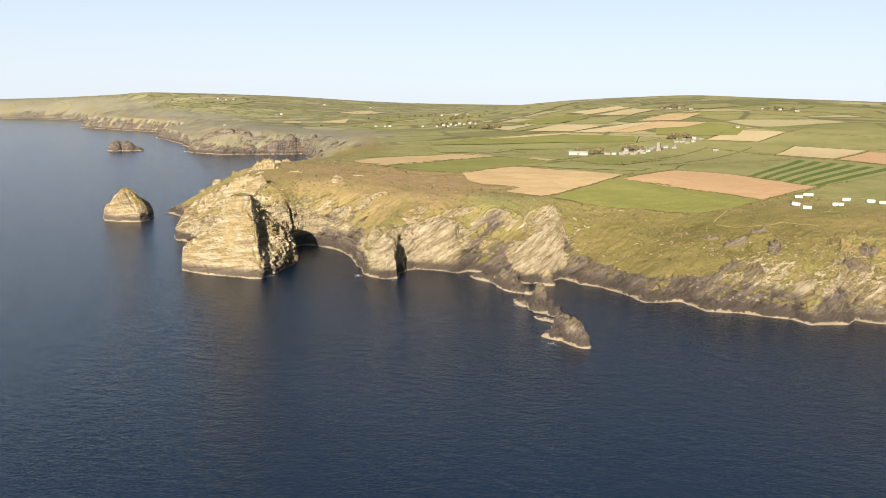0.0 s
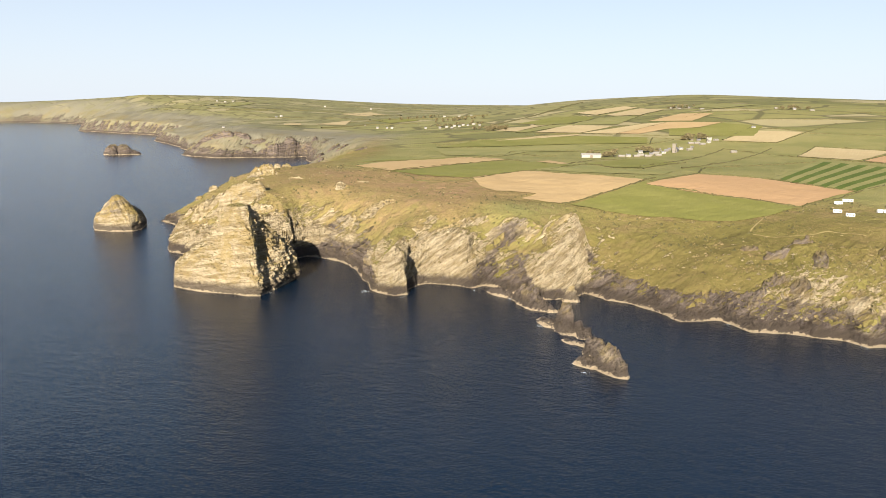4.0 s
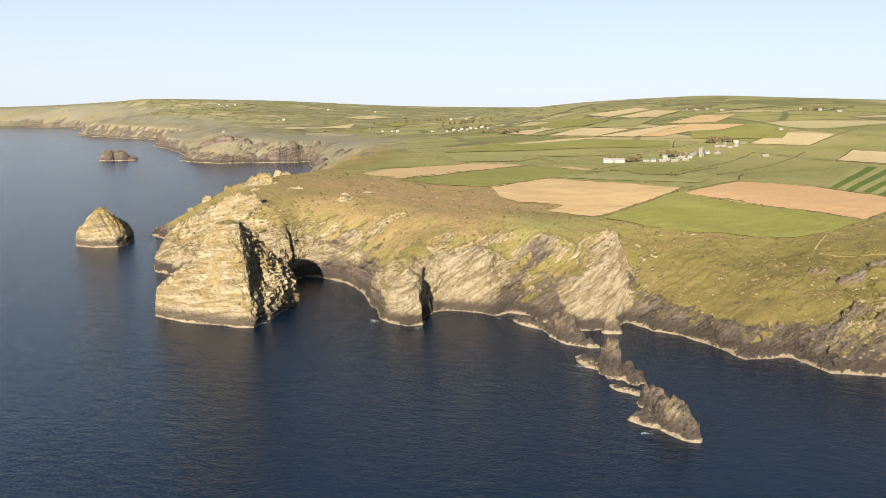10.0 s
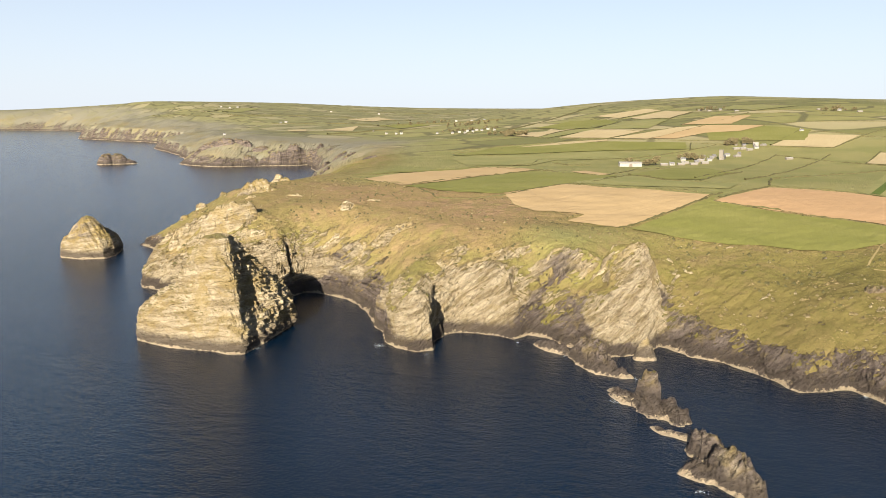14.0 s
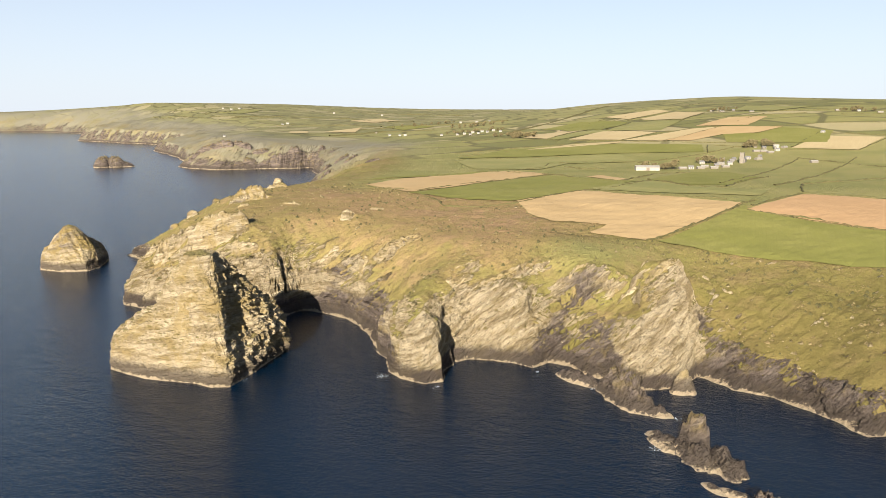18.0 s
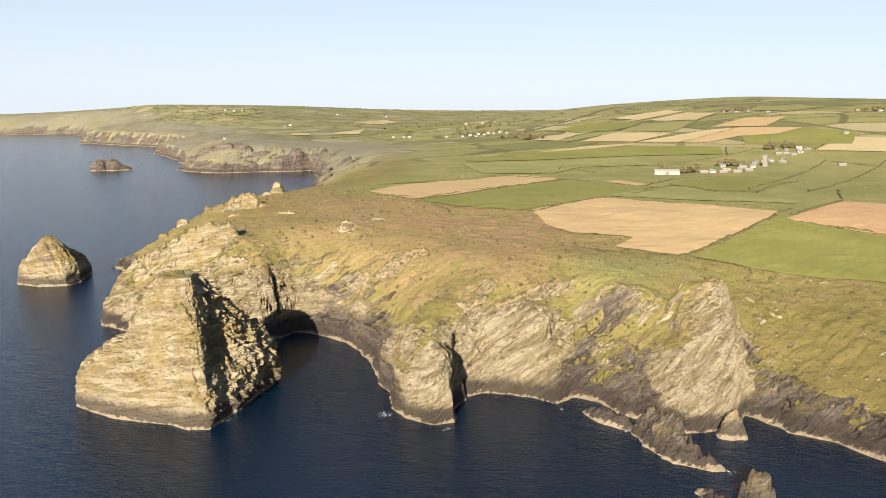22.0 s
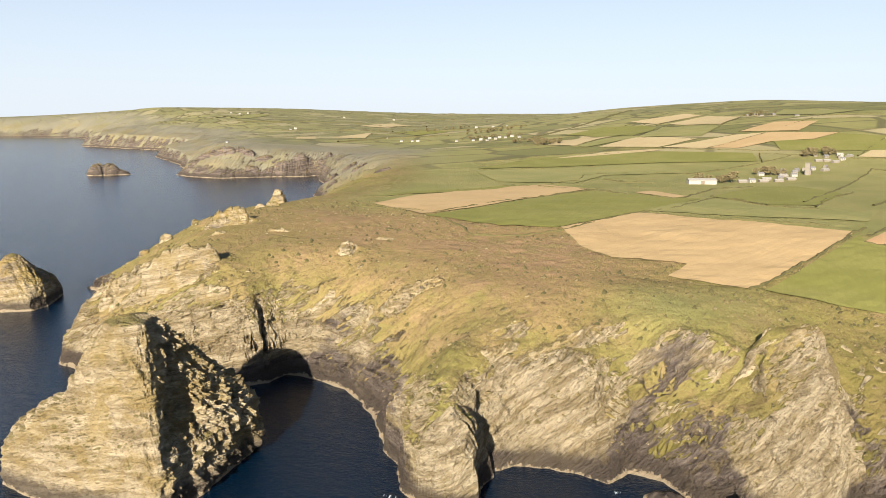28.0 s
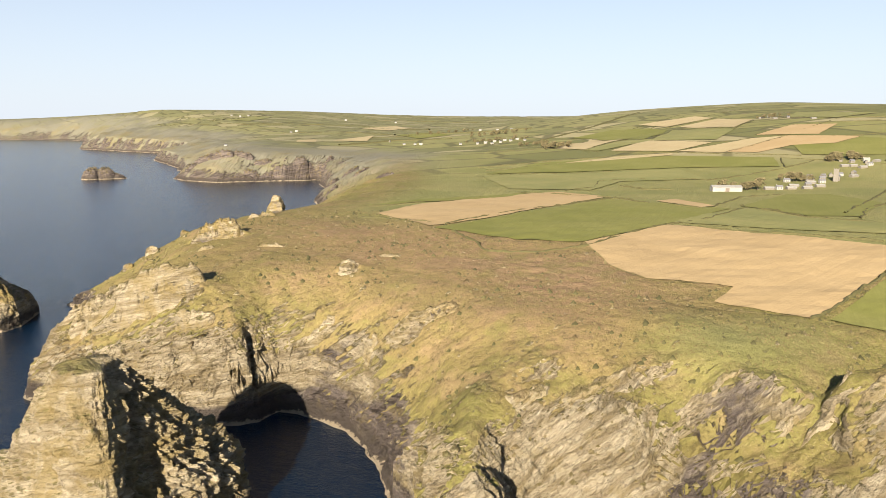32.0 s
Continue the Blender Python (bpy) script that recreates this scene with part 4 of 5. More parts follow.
field([(95, 923), (112, 935), (128, 891), (115, 880)], TAN_SOIL, "small patch of trodden tan earth")
field([(144, 886), (211, 976), (246, 976), (252, 911), (193, 823), (165, 828)], LUSH, "green pasture below the hamlet")
field([(142, 871), (159, 819), (192, 796), (212, 788), (191, 751), (133, 776), (78, 809), (90, 829)], OLIVE, "olive green pasture beside the ploughed field")
field([(-30, 1188), (59, 1174), (183, 1193), (187, 1106), (102, 1090), (60, 1008), (-8, 1027)], OLIVE, "long olive pasture on the plain")
field([(41, 1310), (206, 1308), (306, 1250), (289, 1188), (185, 1203), (62, 1192), (-24, 1208)], LUSH, "long green pasture under the hill")
field([(-395, 2360), (-378, 2443), (-317, 2598), (-301, 2317)], STUBBLE, "distant pale stubble field")
field([(-499, 2396), (-453, 2430), (-428, 2304), (-475, 2286)], STUBBLE, "distant pale stubble field")
field([(-1130, 3808), (-1134, 4282), (-1044, 4273), (-979, 3636)], OLIVE, "distant green pasture")
field([(-448, 3283), (-353, 3640), (-256, 3303), (-310, 2985)], STUBBLE, "distant pale field")
field([(-252, 2564), (-155, 2564), (-87, 2390), (-173, 2346)], LUSH, "distant green pasture")
field([(171, 1992), (268, 2074), (338, 2003), (344, 1886), (225, 1550), (206, 1914)], LUSH, "green pasture on the lower hill")
field([(254, 1527), (226, 1514), (134, 1413), (114, 1430), (197, 1581)], OLIVE, "narrow olive pasture between pale fields")
field([(-121, 908), (-60, 931), (-11, 959), (8, 986), (-60, 951), (-98, 935)], LUSH, "strip of green grass along the tan field")
STRIPED = [(281, 727), (418, 933), (482, 808), (325, 655)]


def striped_field():
    """Mown strips lie side by side in one field."""
    holder = tagged(new("striped_field"), "field mown in light and dark green strips", "field", kind="structure")
    a, b, c, d = (Vector(p) for p in STRIPED)
    count = 13
    for i in range(count):
        u, v = i / count, (i + 1) / count
        quad = [a.lerp(d, u), b.lerp(c, u), b.lerp(c, v), a.lerp(d, v)]
        part("mown_strip", draped(bmesh.new(), [tuple(q) for q in quad], 14, 0.35 + 0.02 * (i % 2)), DARK_CROP if i % 2 else OLIVE, holder)


striped_field()


def resampled(points, step):
    out = []
    for (ax, ay), (bx, by) in zip(points, points[1:]):
        n = max(1, int(math.hypot(bx - ax, by - ay) / step))
        out += [(ax + (bx - ax) * i / n, ay + (by - ay) * i / n) for i in range(n)]
    return np.array(out + [points[-1]], float)


def hedge(points, high=1.05, wide=0.8):
    """A bank with a ragged hedge on it, along a line over the land."""
    far = np.mean([p[1] for p in points])
    if far > 2200:
        high, wide = 3.0, 4.5
    step = 2.2 if far < 1200 else 5 if far < 2200 else 20
    p = resampled(points, step)
    p = p + 1.3 * np.stack([fbm(p[:, 0] / 11, p[:, 1] / 11, 2, 5), fbm(p[:, 0] / 11, p[:, 1] / 11, 2, 6)], 1)
    side = np.gradient(p, axis=0) if len(p) > 2 else np.repeat(p[1:] - p[:1], 2, 0)
    side = np.stack([-side[:, 1], side[:, 0]], 1) / (np.linalg.norm(side, axis=1)[:, None] + 1e-6)
    z = land_height(p[:, 0], p[:, 1])[0]
    grow = high * np.clip(0.75 + 0.9 * fbm(p[:, 0] / 7, p[:, 1] / 7, 3, 7), 0.25, 1.6)
    rng = np.random.default_rng(int(abs(p[0, 0]) * 7 + abs(p[0, 1])))
    verts = []
    for k, (across, up) in enumerate(((-1.0, -0.6), (-0.75, 0.55), (-0.25, 1.0), (0.3, 0.95), (0.8, 0.5), (1.0, -0.6))):
        jit = 0.25 * rng.standard_normal((len(p), 2))
        xy = p + side * (across * wide * (0.8 + 0.35 * rng.random(len(p))))[:, None] + jit
        verts.append(np.c_[xy, z + np.where(up < 0, up, up * grow * (0.85 + 0.3 * rng.random(len(p))))])
    co = np.stack(verts, 1).reshape(-1, 3)
    a = (np.arange(len(p) - 1)[:, None] * 6 + np.arange(5)[None]).ravel()
    mesh = fast_mesh("hedgerow", co, np.stack([a, a + 6, a + 7, a + 1], 1), HEDGE_LEAF, smooth=False)
    return tagged(new("hedgerow", mesh), "ragged dark hedge on a bank between fields", "hedge", "field hedges")


hedge([(-111, 840), (-56, 806), (-16, 864), (26, 903), (65, 944), (71, 953)])
hedge([(-121, 908), (-64, 931), (6, 990), (70, 947), (90, 904), (117, 873)])
hedge([(117, 873), (166, 952), (210, 981)])
hedge([(-52, 778), (-32, 729), (-11, 728), (18, 741), (48, 777), (72, 802), (106, 826), (145, 879)])
hedge([(72, 802), (103, 776), (132, 758), (163, 739)])
hedge([(81, 629), (134, 682), (169, 721), (180, 732)])
hedge([(163, 699), (202, 663), (253, 604)])
hedge([(170, 710), (231, 770), (281, 732), (323, 661)])
hedge([(253, 604), (289, 628), (321, 657), (367, 699)])
hedge([(-23, 1253), (63, 1289), (212, 1333)])
hedge([(-29, 1301), (78, 1330), (209, 1348)])
hedge([(-24, 1194), (59, 1174), (121, 1187)])
hedge([(39, 1009), (67, 1033), (81, 1092), (135, 1116), (187, 1106)])
hedge([(145, 890), (163, 824), (192, 796)])
hedge([(189, 816), (227, 878), (264, 918)])
hedge([(94, 1049), (108, 1017), (132, 1018)])
hedge([(117, 1426), (204, 1600), (336, 1995), (462, 2203)])
hedge([(145, 1389), (214, 1339), (265, 1301), (340, 1256)])
hedge([(216, 1345), (340, 1418), (389, 1420), (508, 1558)])
hedge([(222, 1518), (356, 1892), (372, 1584), (495, 1840)])
hedge([(269, 1304), (327, 1360), (387, 1414), (460, 1360)])
hedge([(223, 1502), (286, 1404), (342, 1423)])
hedge([(360, 1948), (480, 2131), (662, 2290)])
hedge([(356, 1452), (440, 1538), (566, 1524)])
hedge([(543, 1899), (533, 1595), (630, 1582)])
hedge([(82, 1501), (206, 1914), (294, 2021), (462, 2252)])
hedge([(75, 1970), (253, 2215), (417, 2485)])
hedge([(292, 1182), (312, 1248), (358, 1210)])
hedge([(-17, 1523), (89, 1522), (132, 1399)])
hedge([(184, 1097), (282, 1171), (337, 1218)])
hedge([(402, 1194), (482, 1295), (551, 1239)])
hedge([(389, 1179), (460, 1142), (533, 1218), (625, 1302)])
hedge([(193, 842), (373, 1104), (420, 987), (464, 916), (491, 867)])
hedge([(420, 987), (490, 1088), (560, 1019), (616, 1040)])
hedge([(464, 922), (557, 1014)])
hedge([(233, 778), (260, 839), (415, 926)])
hedge([(232, 824), (303, 913), (430, 1087)])
hedge([(-1530, 4176), (-1166, 3762), (-1112, 4421)])
hedge([(-948, 3370), (-752, 3488), (-478, 3505), (-170, 2859)])
hedge([(-679, 2987), (-389, 2855), (-252, 2564)])
hedge([(-596, 4361), (-243, 4314), (42, 4206)])
hedge([(-1334, 3548), (-1064, 3451), (-775, 3392)])
hedge([(-304, 2462), (-152, 2508), (2, 2406), (118, 2360)])
hedge([(-351, 2188), (-228, 2309), (-84, 2278)])
hedge([(601, 1479), (699, 1461), (816, 1446)])
hedge([(533, 1218), (609, 1175), (646, 1137)])
hedge([(451, 1376), (532, 1379), (672, 1341)])


def footpath(points, wide=0.5):
    p = resampled(points, 2.0)
    p = p + 1.2 * np.stack([fbm(p[:, 0] / 9, p[:, 1] / 9, 2, 15), fbm(p[:, 0] / 9, p[:, 1] / 9, 2, 16)], 1)
    side = np.gradient(p, axis=0)
    side = np.stack([-side[:, 1], side[:, 0]], 1) / (np.linalg.norm(side, axis=1)[:, None] + 1e-6)
    rows = [p + side * (k * wide * (0.8 + 0.4 * value_noise(p[:, :1] / 3, p[:, 1:] / 3, 3))) for k in (-1, 0, 1)]
    co = np.stack([np.c_[r, land_height(r[:, 0], r[:, 1])[0] + 0.3] for r in rows], 1).reshape(-1, 3)
    a = (np.arange(len(p) - 1)[:, None] * 3 + np.arange(2)[None]).ravel()
    mesh = fast_mesh("footpath", co, np.stack([a, a + 1, a + 4, a + 3], 1), PATH_EARTH)
    return tagged(new("footpath", mesh), "narrow trodden earth path across the clifftop grass", "path", kind="structure")


footpath([(17, 651), (25, 645), (30, 640), (54, 636), (81, 630)])
footpath([(18, 741), (21, 703), (30, 682), (40, 671), (66, 672)])
footpath([(197, 555), (209, 570), (224, 589), (251, 602)])
footpath([(198, 550), (219, 540), (229, 536), (242, 538), (260, 526)])
# ---- houses, church, barns, caravans, trees ----
def box(bm, x0, x1, y0, y1, z0, z1):
    v = [bm.verts.new(p) for p in ((x0, y0, z0), (x1, y0, z0), (x1, y1, z0), (x0, y1, z0), (x0, y0, z1), (x1, y0, z1), (x1, y1, z1), (x0, y1, z1))]
    for q in ((3, 2, 1, 0), (4, 5, 6, 7), (0, 1, 5, 4), (1, 2, 6, 5), (2, 3, 7, 6), (3, 0, 4, 7)):
        bm.faces.new([v[i] for i in q])
    return bm


def gabled(bm, half, deep, low, eave, ridge):
    """Walls up to the eaves with a pointed gable at each end."""
    v = {}
    for sx in (-1, 1):
        for key, y, z in (("a", -deep, low), ("b", deep, low), ("c", deep, eave), ("d", 0, ridge), ("e", -deep, eave)):
            v[sx, key] = bm.verts.new((sx * half, y, z))
    bm.faces.new([v[1, k] for k in "abcde"])
    bm.faces.new([v[-1, k] for k in "edcba"])
    for a, b in ("ab", "bc", "cd", "de", "ea"):
        bm.faces.new([v[-1, a], v[-1, b], v[1, b], v[1, a]])
    return bm


def roof_slab(bm, half, deep, eave, ridge, thick=0.25, over=0.35):
    """Two sloping slabs that meet at the ridge and overhang the walls."""
    drop = (ridge - eave) / deep * over
    for sy in (-1, 1):
        out = [(-half - over, sy * (deep + over), eave - drop), (half + over, sy * (deep + over), eave - drop), (half + over, 0, ridge), (-half - over, 0, ridge)]
        low = [bm.verts.new((x, y, z + 0.02)) for x, y, z in out]
        top = [bm.verts.new((x, y, z + thick)) for x, y, z in out]
        for q in ([low[3], low[2], low[1], low[0]], top, *([low[i], low[(i + 1) % 4], top[(i + 1) % 4], top[i]] for i in range(4))):
            bm.faces.new(q if sy < 0 else q[::-1])
    return bm


def ground_z(x, y):
    return float(land_height(np.array([float(x)]), np.array([float(y)]))[0][0])


def house(name, half, deep, eave, ridge, walls, roof, label, category, windows=4, chimneys=1, door=True):
    holder = tagged(new(name), label, category)
    part("wall", gabled(bmesh.new(), half, deep, -1.5, eave, ridge), walls, holder)
    part("roof", roof_slab(bmesh.new(), half, deep, eave, ridge), roof, holder)
    for i in range(chimneys):
        x = (half - 0.6) * (1 if i else -1)
        part("chimney", box(bmesh.new(), x - 0.45, x + 0.45, -0.4, 0.4, ridge - 0.6, ridge + 1.3), walls, holder)
    for i in range(windows):
        x = -half + (i % max(1, (windows + 1) // 2) + 0.7) * 2 * half / max(1.4, (windows + 1) // 2 + 0.4)
        z = 1.0 if i < (windows + 1) // 2 else eave - 1.5
        frame_ob = part("window", box(bmesh.new(), x - 0.6, x + 0.6, -deep - 0.05, -deep + 0.05, z, z + 1.2), PAINTED, holder)
        part("pane", box(bmesh.new(), x - 0.5, x + 0.5, -deep - 0.09, -deep - 0.055, z + 0.1, z + 1.1), GLASS_PANE, frame_ob)
    if door:
        part("door", box(bmesh.new(), -0.5, 0.5, -deep - 0.07, -deep + 0.05, 0, 2.05), PAINTED, holder)
    return holder


WHITE_COTTAGE = house("cottage", 5.5, 3.4, 4.6, 7.4, WHITEWASH, SLATE_ROOF, "white rendered cottage with a grey slate roof", "house")
STONE_COTTAGE = house("cottage", 5.0, 3.2, 4.2, 7.0, STONE_WALL, SLATE_ROOF, "stone cottage with a grey slate roof", "house", chimneys=2)
FARM_SHED = house("farm_shed", 8.0, 4.5, 3.4, 5.2, STONE_WALL, TIN_ROOF, "stone farm shed with a pale sheet roof", "barn", windows=0, chimneys=0)
WHITE_HOUSE = house("cottage", 6.5, 3.8, 5.0, 7.8, WHITEWASH, TIN_ROOF, "long white house with a pale roof", "house", windows=6, chimneys=2)


def settle(ob, x, y, turn, group="", size=1.0):
    m = pose(x, y, ground_z(x, y), 0, 0, turn) @ Matrix.Diagonal((size, size, size, 1))
    made = copy_thing(ob, m)
    made.scale = (size, size, size)
    if group:
        tagged(made, group=group)
    return made


random.seed(11)
HAMLET = [(214, 1020, 2, 4), (223, 1021, 0, 6), (234, 1023, 2, 3), (249, 1026, 2, 2), (266, 1040, 2, 5), (253, 1080, 0, 8), (285, 1106, 1, 12),
          (270, 1068, 2, -4), (281, 1070, 0, 4), (291, 1092, 1, -10), (299, 1108, 1, 25), (308, 1112, 1, 70), (317, 1113, 0, 12), (326, 1104, 2, 20),
          (335, 1123, 1, 40), (349, 1172, 2, 5), (361, 1158, 2, 15), (357, 1170, 2, 8), (276, 1086, 2, 0), (259, 1048, 1, 4), (244, 1042, 2, -8)]
HILL_FARMS = [(357, 1217, 0, 10), (361, 1206, 1, 60), (367, 1194, 1, 10), (384, 1198, 3, -8), (375, 1172, 0, 12), (378, 1186, 1, 80), (392, 1192, 2, 30), (522, 1880, 2, 0),
              (535, 1874, 0, 20), (511, 1783, 2, 10), (528, 1767, 1, 0), (507, 1616, 2, 5), (630, 1552, 2, 0), (653, 1526, 0, 10),
              (671, 1492, 2, -10), (484, 1288, 0, 12), (371, 1062, 2, 5)]
VILLAGE = [(-23, 2070, 0, 10), (-5, 2078, 3, -15), (8, 2046, 0, 30), (15, 2093, 3, 5), (28, 2068, 0, -10), (38, 2100, 3, 15),
           (50, 2076, 0, 20), (66, 2098, 3, 0), (80, 2058, 0, 10), (-12, 2462, 3, 5), (33, 2405, 3, 5), (69, 2395, 0, 0), (-61, 2093, 0, 10)]
OUTLIERS = [(-195, 2175, 0, 10), (-168, 2162, 0, 0), (-154, 2154, 3, 5), (-239, 2276, 1, 80), (-636, 3013, 3, 0), (-647, 2978, 0, 20),
            (-609, 2143, 0, 0), (-644, 4143, 3, 0), (-392, 4062, 3, 10), (-1176, 4328, 3, 0), (-1266, 4335, 3, 0), (-1198, 4255, 3, 8)]
KINDS = (WHITE_COTTAGE, STONE_COTTAGE, FARM_SHED, WHITE_HOUSE)
for rows, group in ((HAMLET, "hamlet round the church"), (HILL_FARMS, "hillside farms"), (VILLAGE, "distant village"), (OUTLIERS, "scattered far houses")):
    for x, y, k, turn in rows:
        settle(KINDS[k], x, y, turn, group, 0.75 if y > 2900 else 0.55 if y > 1900 else 0.5)
for ob in KINDS:
    for o in (*ob.children_recursive, ob):
        bpy.data.objects.remove(o)


def long_barn(x, y):
    """The long white shed on the plain."""
    holder = tagged(new("long_barn"), "long low white farm shed with a pale ribbed roof", "barn")
    part("wall", gabled(bmesh.new(), 12, 5, -1.5, 3.4, 4.9), WHITEWASH, holder)
    part("roof", roof_slab(bmesh.new(), 12, 5, 3.4, 4.9), TIN_ROOF, holder)
    for i in range(11):
        part("wall_post", box(bmesh.new(), -11.8 + i * 2.36 - 0.1, -11.8 + i * 2.36 + 0.1, -5.12, -5.01, 0, 3.3), TIN_ROOF, holder)
    part("door", box(bmesh.new(), -1.6, 1.6, -5.15, -5.02, 0, 3.0), PAINTED, holder)
    holder.matrix_basis = pose(x, y, ground_z(x, y), 0, 0, -3)


long_barn(173, 1006)


def church(x, y):
    holder = tagged(new("church"), "small stone church with a square battlemented tower", "church")
    tower = part("tower", box(bmesh.new(), -2.6, 2.6, -2.6, 2.6, -2, 13.5), STONE_WALL, holder)
    for i in range(12):
        a, k = divmod(i, 3)
        px, py = ((-2.3 + 2.3 * k, -2.45), (2.45, -2.3 + 2.3 * k), (2.3 - 2.3 * k, 2.45), (-2.45, 2.3 - 2.3 * k))[a]
        part("battlement", box(bmesh.new(), px - 0.45, px + 0.45, py - 0.25, py + 0.25, 13.5, 14.6), STONE_WALL, tower)
    for px, py, sx, sy in ((0, -2.63, 0.5, 0.06), (2.63, 0, 0.06, 0.5)):
        part("belfry_window", box(bmesh.new(), px - sx, px + sx, py - sy, py + sy, 9.6, 12.0), GLASS_PANE, tower)
    nave = bmesh.new()
    gabled(nave, 8, 3.6, -2, 5, 8.4)
    bmesh.ops.translate(nave, verts=nave.verts[:], vec=(10.7, 0, 0))
    part("nave", nave, STONE_WALL, holder)
    slab = bmesh.new()
    roof_slab(slab, 8, 3.6, 5, 8.4)
    bmesh.ops.translate(slab, verts=slab.verts[:], vec=(10.75, 0, 0))
    part("roof", slab, SLATE_ROOF, holder)
    for i in range(4):
        part("window", box(bmesh.new(), 4.6 + 3.5 * i, 5.6 + 3.5 * i, -3.7, -3.55, 1.6, 4.0), GLASS_PANE, holder)
    holder.matrix_basis = pose(x, y, ground_z(x, y), 0, 0, 62) @ Matrix.Diagonal((0.85, 0.85, 0.85, 1))


church(298, 1080)


def caravan(long, label):
    holder = tagged(new("caravan"), label, "caravan", "caravans on the clifftop field")
    bm = box(bmesh.new(), -long / 2, long / 2, -1.15, 1.15, 0.45, 2.65)
    bmesh.ops.bevel(bm, geom=bm.edges[:], offset=0.32, segments=3, affect="EDGES", profile=0.5)
    part("body", bm, CARAVAN_SHELL, holder)
    for i in range(3):
        x = -long / 2 + (i + 0.6) * long / 3.3
        part("window", box(bmesh.new(), x - 0.55, x + 0.55, -1.18, -1.14, 1.35, 2.1), GLASS_PANE, holder)
    part("door", box(bmesh.new(), long / 2 - 1.3, long / 2 - 0.7, -1.18, -1.14, 0.6, 2.3), TIN_ROOF, holder)
    part("stripe", box(bmesh.new(), -long / 2 + 0.4, long / 2 - 1.4, -1.17, -1.15, 0.95, 1.1), PAINTED, holder)
    part("drawbar", box(bmesh.new(), -long / 2 - 1.1, -long / 2 + 0.1, -0.12, 0.12, 0.45, 0.6), PAINTED, holder)
    for sy in (-1, 1):
        bm = bmesh.new()
        bmesh.ops.create_cone(bm, cap_ends=True, segments=14, radius1=0.34, radius2=0.34, depth=0.22,
                              matrix=pose(0.1, sy * 1.02, 0.34, 90, 0, 0))
        part("wheel", bm, RUBBER, holder)
    return holder


SHORT_VAN, LONG_VAN = caravan(5.6, "small white touring caravan on grass"), caravan(7.4, "long white caravan on grass")
for x, y, k, turn in ((282, 608, 0, 10), (266, 577, 0, -35), (269, 565, 0, -30), (293, 616, 1, 5), (296, 574, 1, -8), (313, 595, 0, 12), (326, 584, 0, 0),
                      (332, 576, 1, -5), (345, 566, 0, 10), (352, 590, 0, -12), (372, 580, 0, 20)):
    settle((SHORT_VAN, LONG_VAN)[k], x, y, turn)
for ob in (SHORT_VAN, LONG_VAN):
    for o in (*ob.children_recursive, ob):
        bpy.data.objects.remove(o)


def clump_mesh(bm, centre, size, rng):
    """One tuft of leaves: a small crumpled eight-sided lump."""
    c = np.array(centre)
    p = [c + size * (0.7 + 0.6 * rng.random()) * np.array(d) for d in ((1, 0, 0), (0, 1, 0), (-1, 0, 0), (0, -1, 0), (0, 0, 0.8), (0, 0, -0.7))]
    v = [bm.verts.new(q + 0.25 * size * rng.standard_normal(3)) for q in p]
    for i in range(4):
        bm.faces.new((v[i], v[(i + 1) % 4], v[4]))
        bm.faces.new((v[(i + 1) % 4], v[i], v[5]))


def tree(high, wide, seed):
    rng = np.random.default_rng(seed)
    holder = tagged(new("tree"), "low windswept tree with a ragged brown-green crown", "tree", "trees near the farms")
    bm = bmesh.new()
    bmesh.ops.create_cone(bm, cap_ends=True, segments=7, radius1=0.32, radius2=0.14, depth=high * 0.6 + 0.6, matrix=pose(0, 0, high * 0.3 - 0.3))
    for i in range(6):
        a = i * 1.05 + rng.random()
        bmesh.ops.create_cone(bm, cap_ends=False, segments=5, radius1=0.12, radius2=0.04, depth=wide * 0.9,
                              matrix=pose(0, 0, high * (0.35 + 0.05 * i), 0, 0, math.degrees(a)) @ pose(wide * 0.35, 0, wide * 0.2, 0, 55, 0))
    part("trunk", bm, BARK, holder)
    crown = bmesh.new()
    for i in range(150):
        a, r, z = rng.random() * 6.283, rng.random() ** 0.5, rng.random()
        reach = wide * r * (1 - 0.55 * abs(z - 0.4) ** 1.3) * (0.75 + 0.4 * math.sin(3 * a + seed))
        clump_mesh(crown, (reach * math.cos(a) + 0.25 * wide * z, reach * math.sin(a), high * (0.34 + 0.66 * z)), 0.16 * wide * (0.6 + 0.8 * rng.random()), rng)
    part("crown", crown, TREE_LEAF, holder)
    return holder


TREES = [tree(6.5, 3.6, 3), tree(5.0, 3.2, 5), tree(8.0, 4.4, 8)]
GROVES = [(188, 1020, 34, 12, 16), (262, 1085, 30, 14, 10), (368, 1212, 40, 14, 14), (85, 1890, 60, 30, 26), (88, 1520, 40, 60, 22), (540, 1880, 70, 25, 12),
          (20, 2120, 140, 40, 26), (655, 1530, 60, 20, 12), (30, 2300, 160, 80, 26), (-120, 2500, 200, 60, 20)]
rng_trees = np.random.default_rng(21)
for gx, gy, sx, sy, count in GROVES:
    for _ in range(count):
        x, y = gx + sx * (rng_trees.random() - 0.5), gy + sy * (rng_trees.random() - 0.5)
        settle(TREES[rng_trees.integers(3)], x, y, rng_trees.random() * 60 - 30, "", 0.75 + 0.5 * rng_trees.random())
for ob in TREES:
    for o in (*ob.children_recursive, ob):
        bpy.data.objects.remove(o)
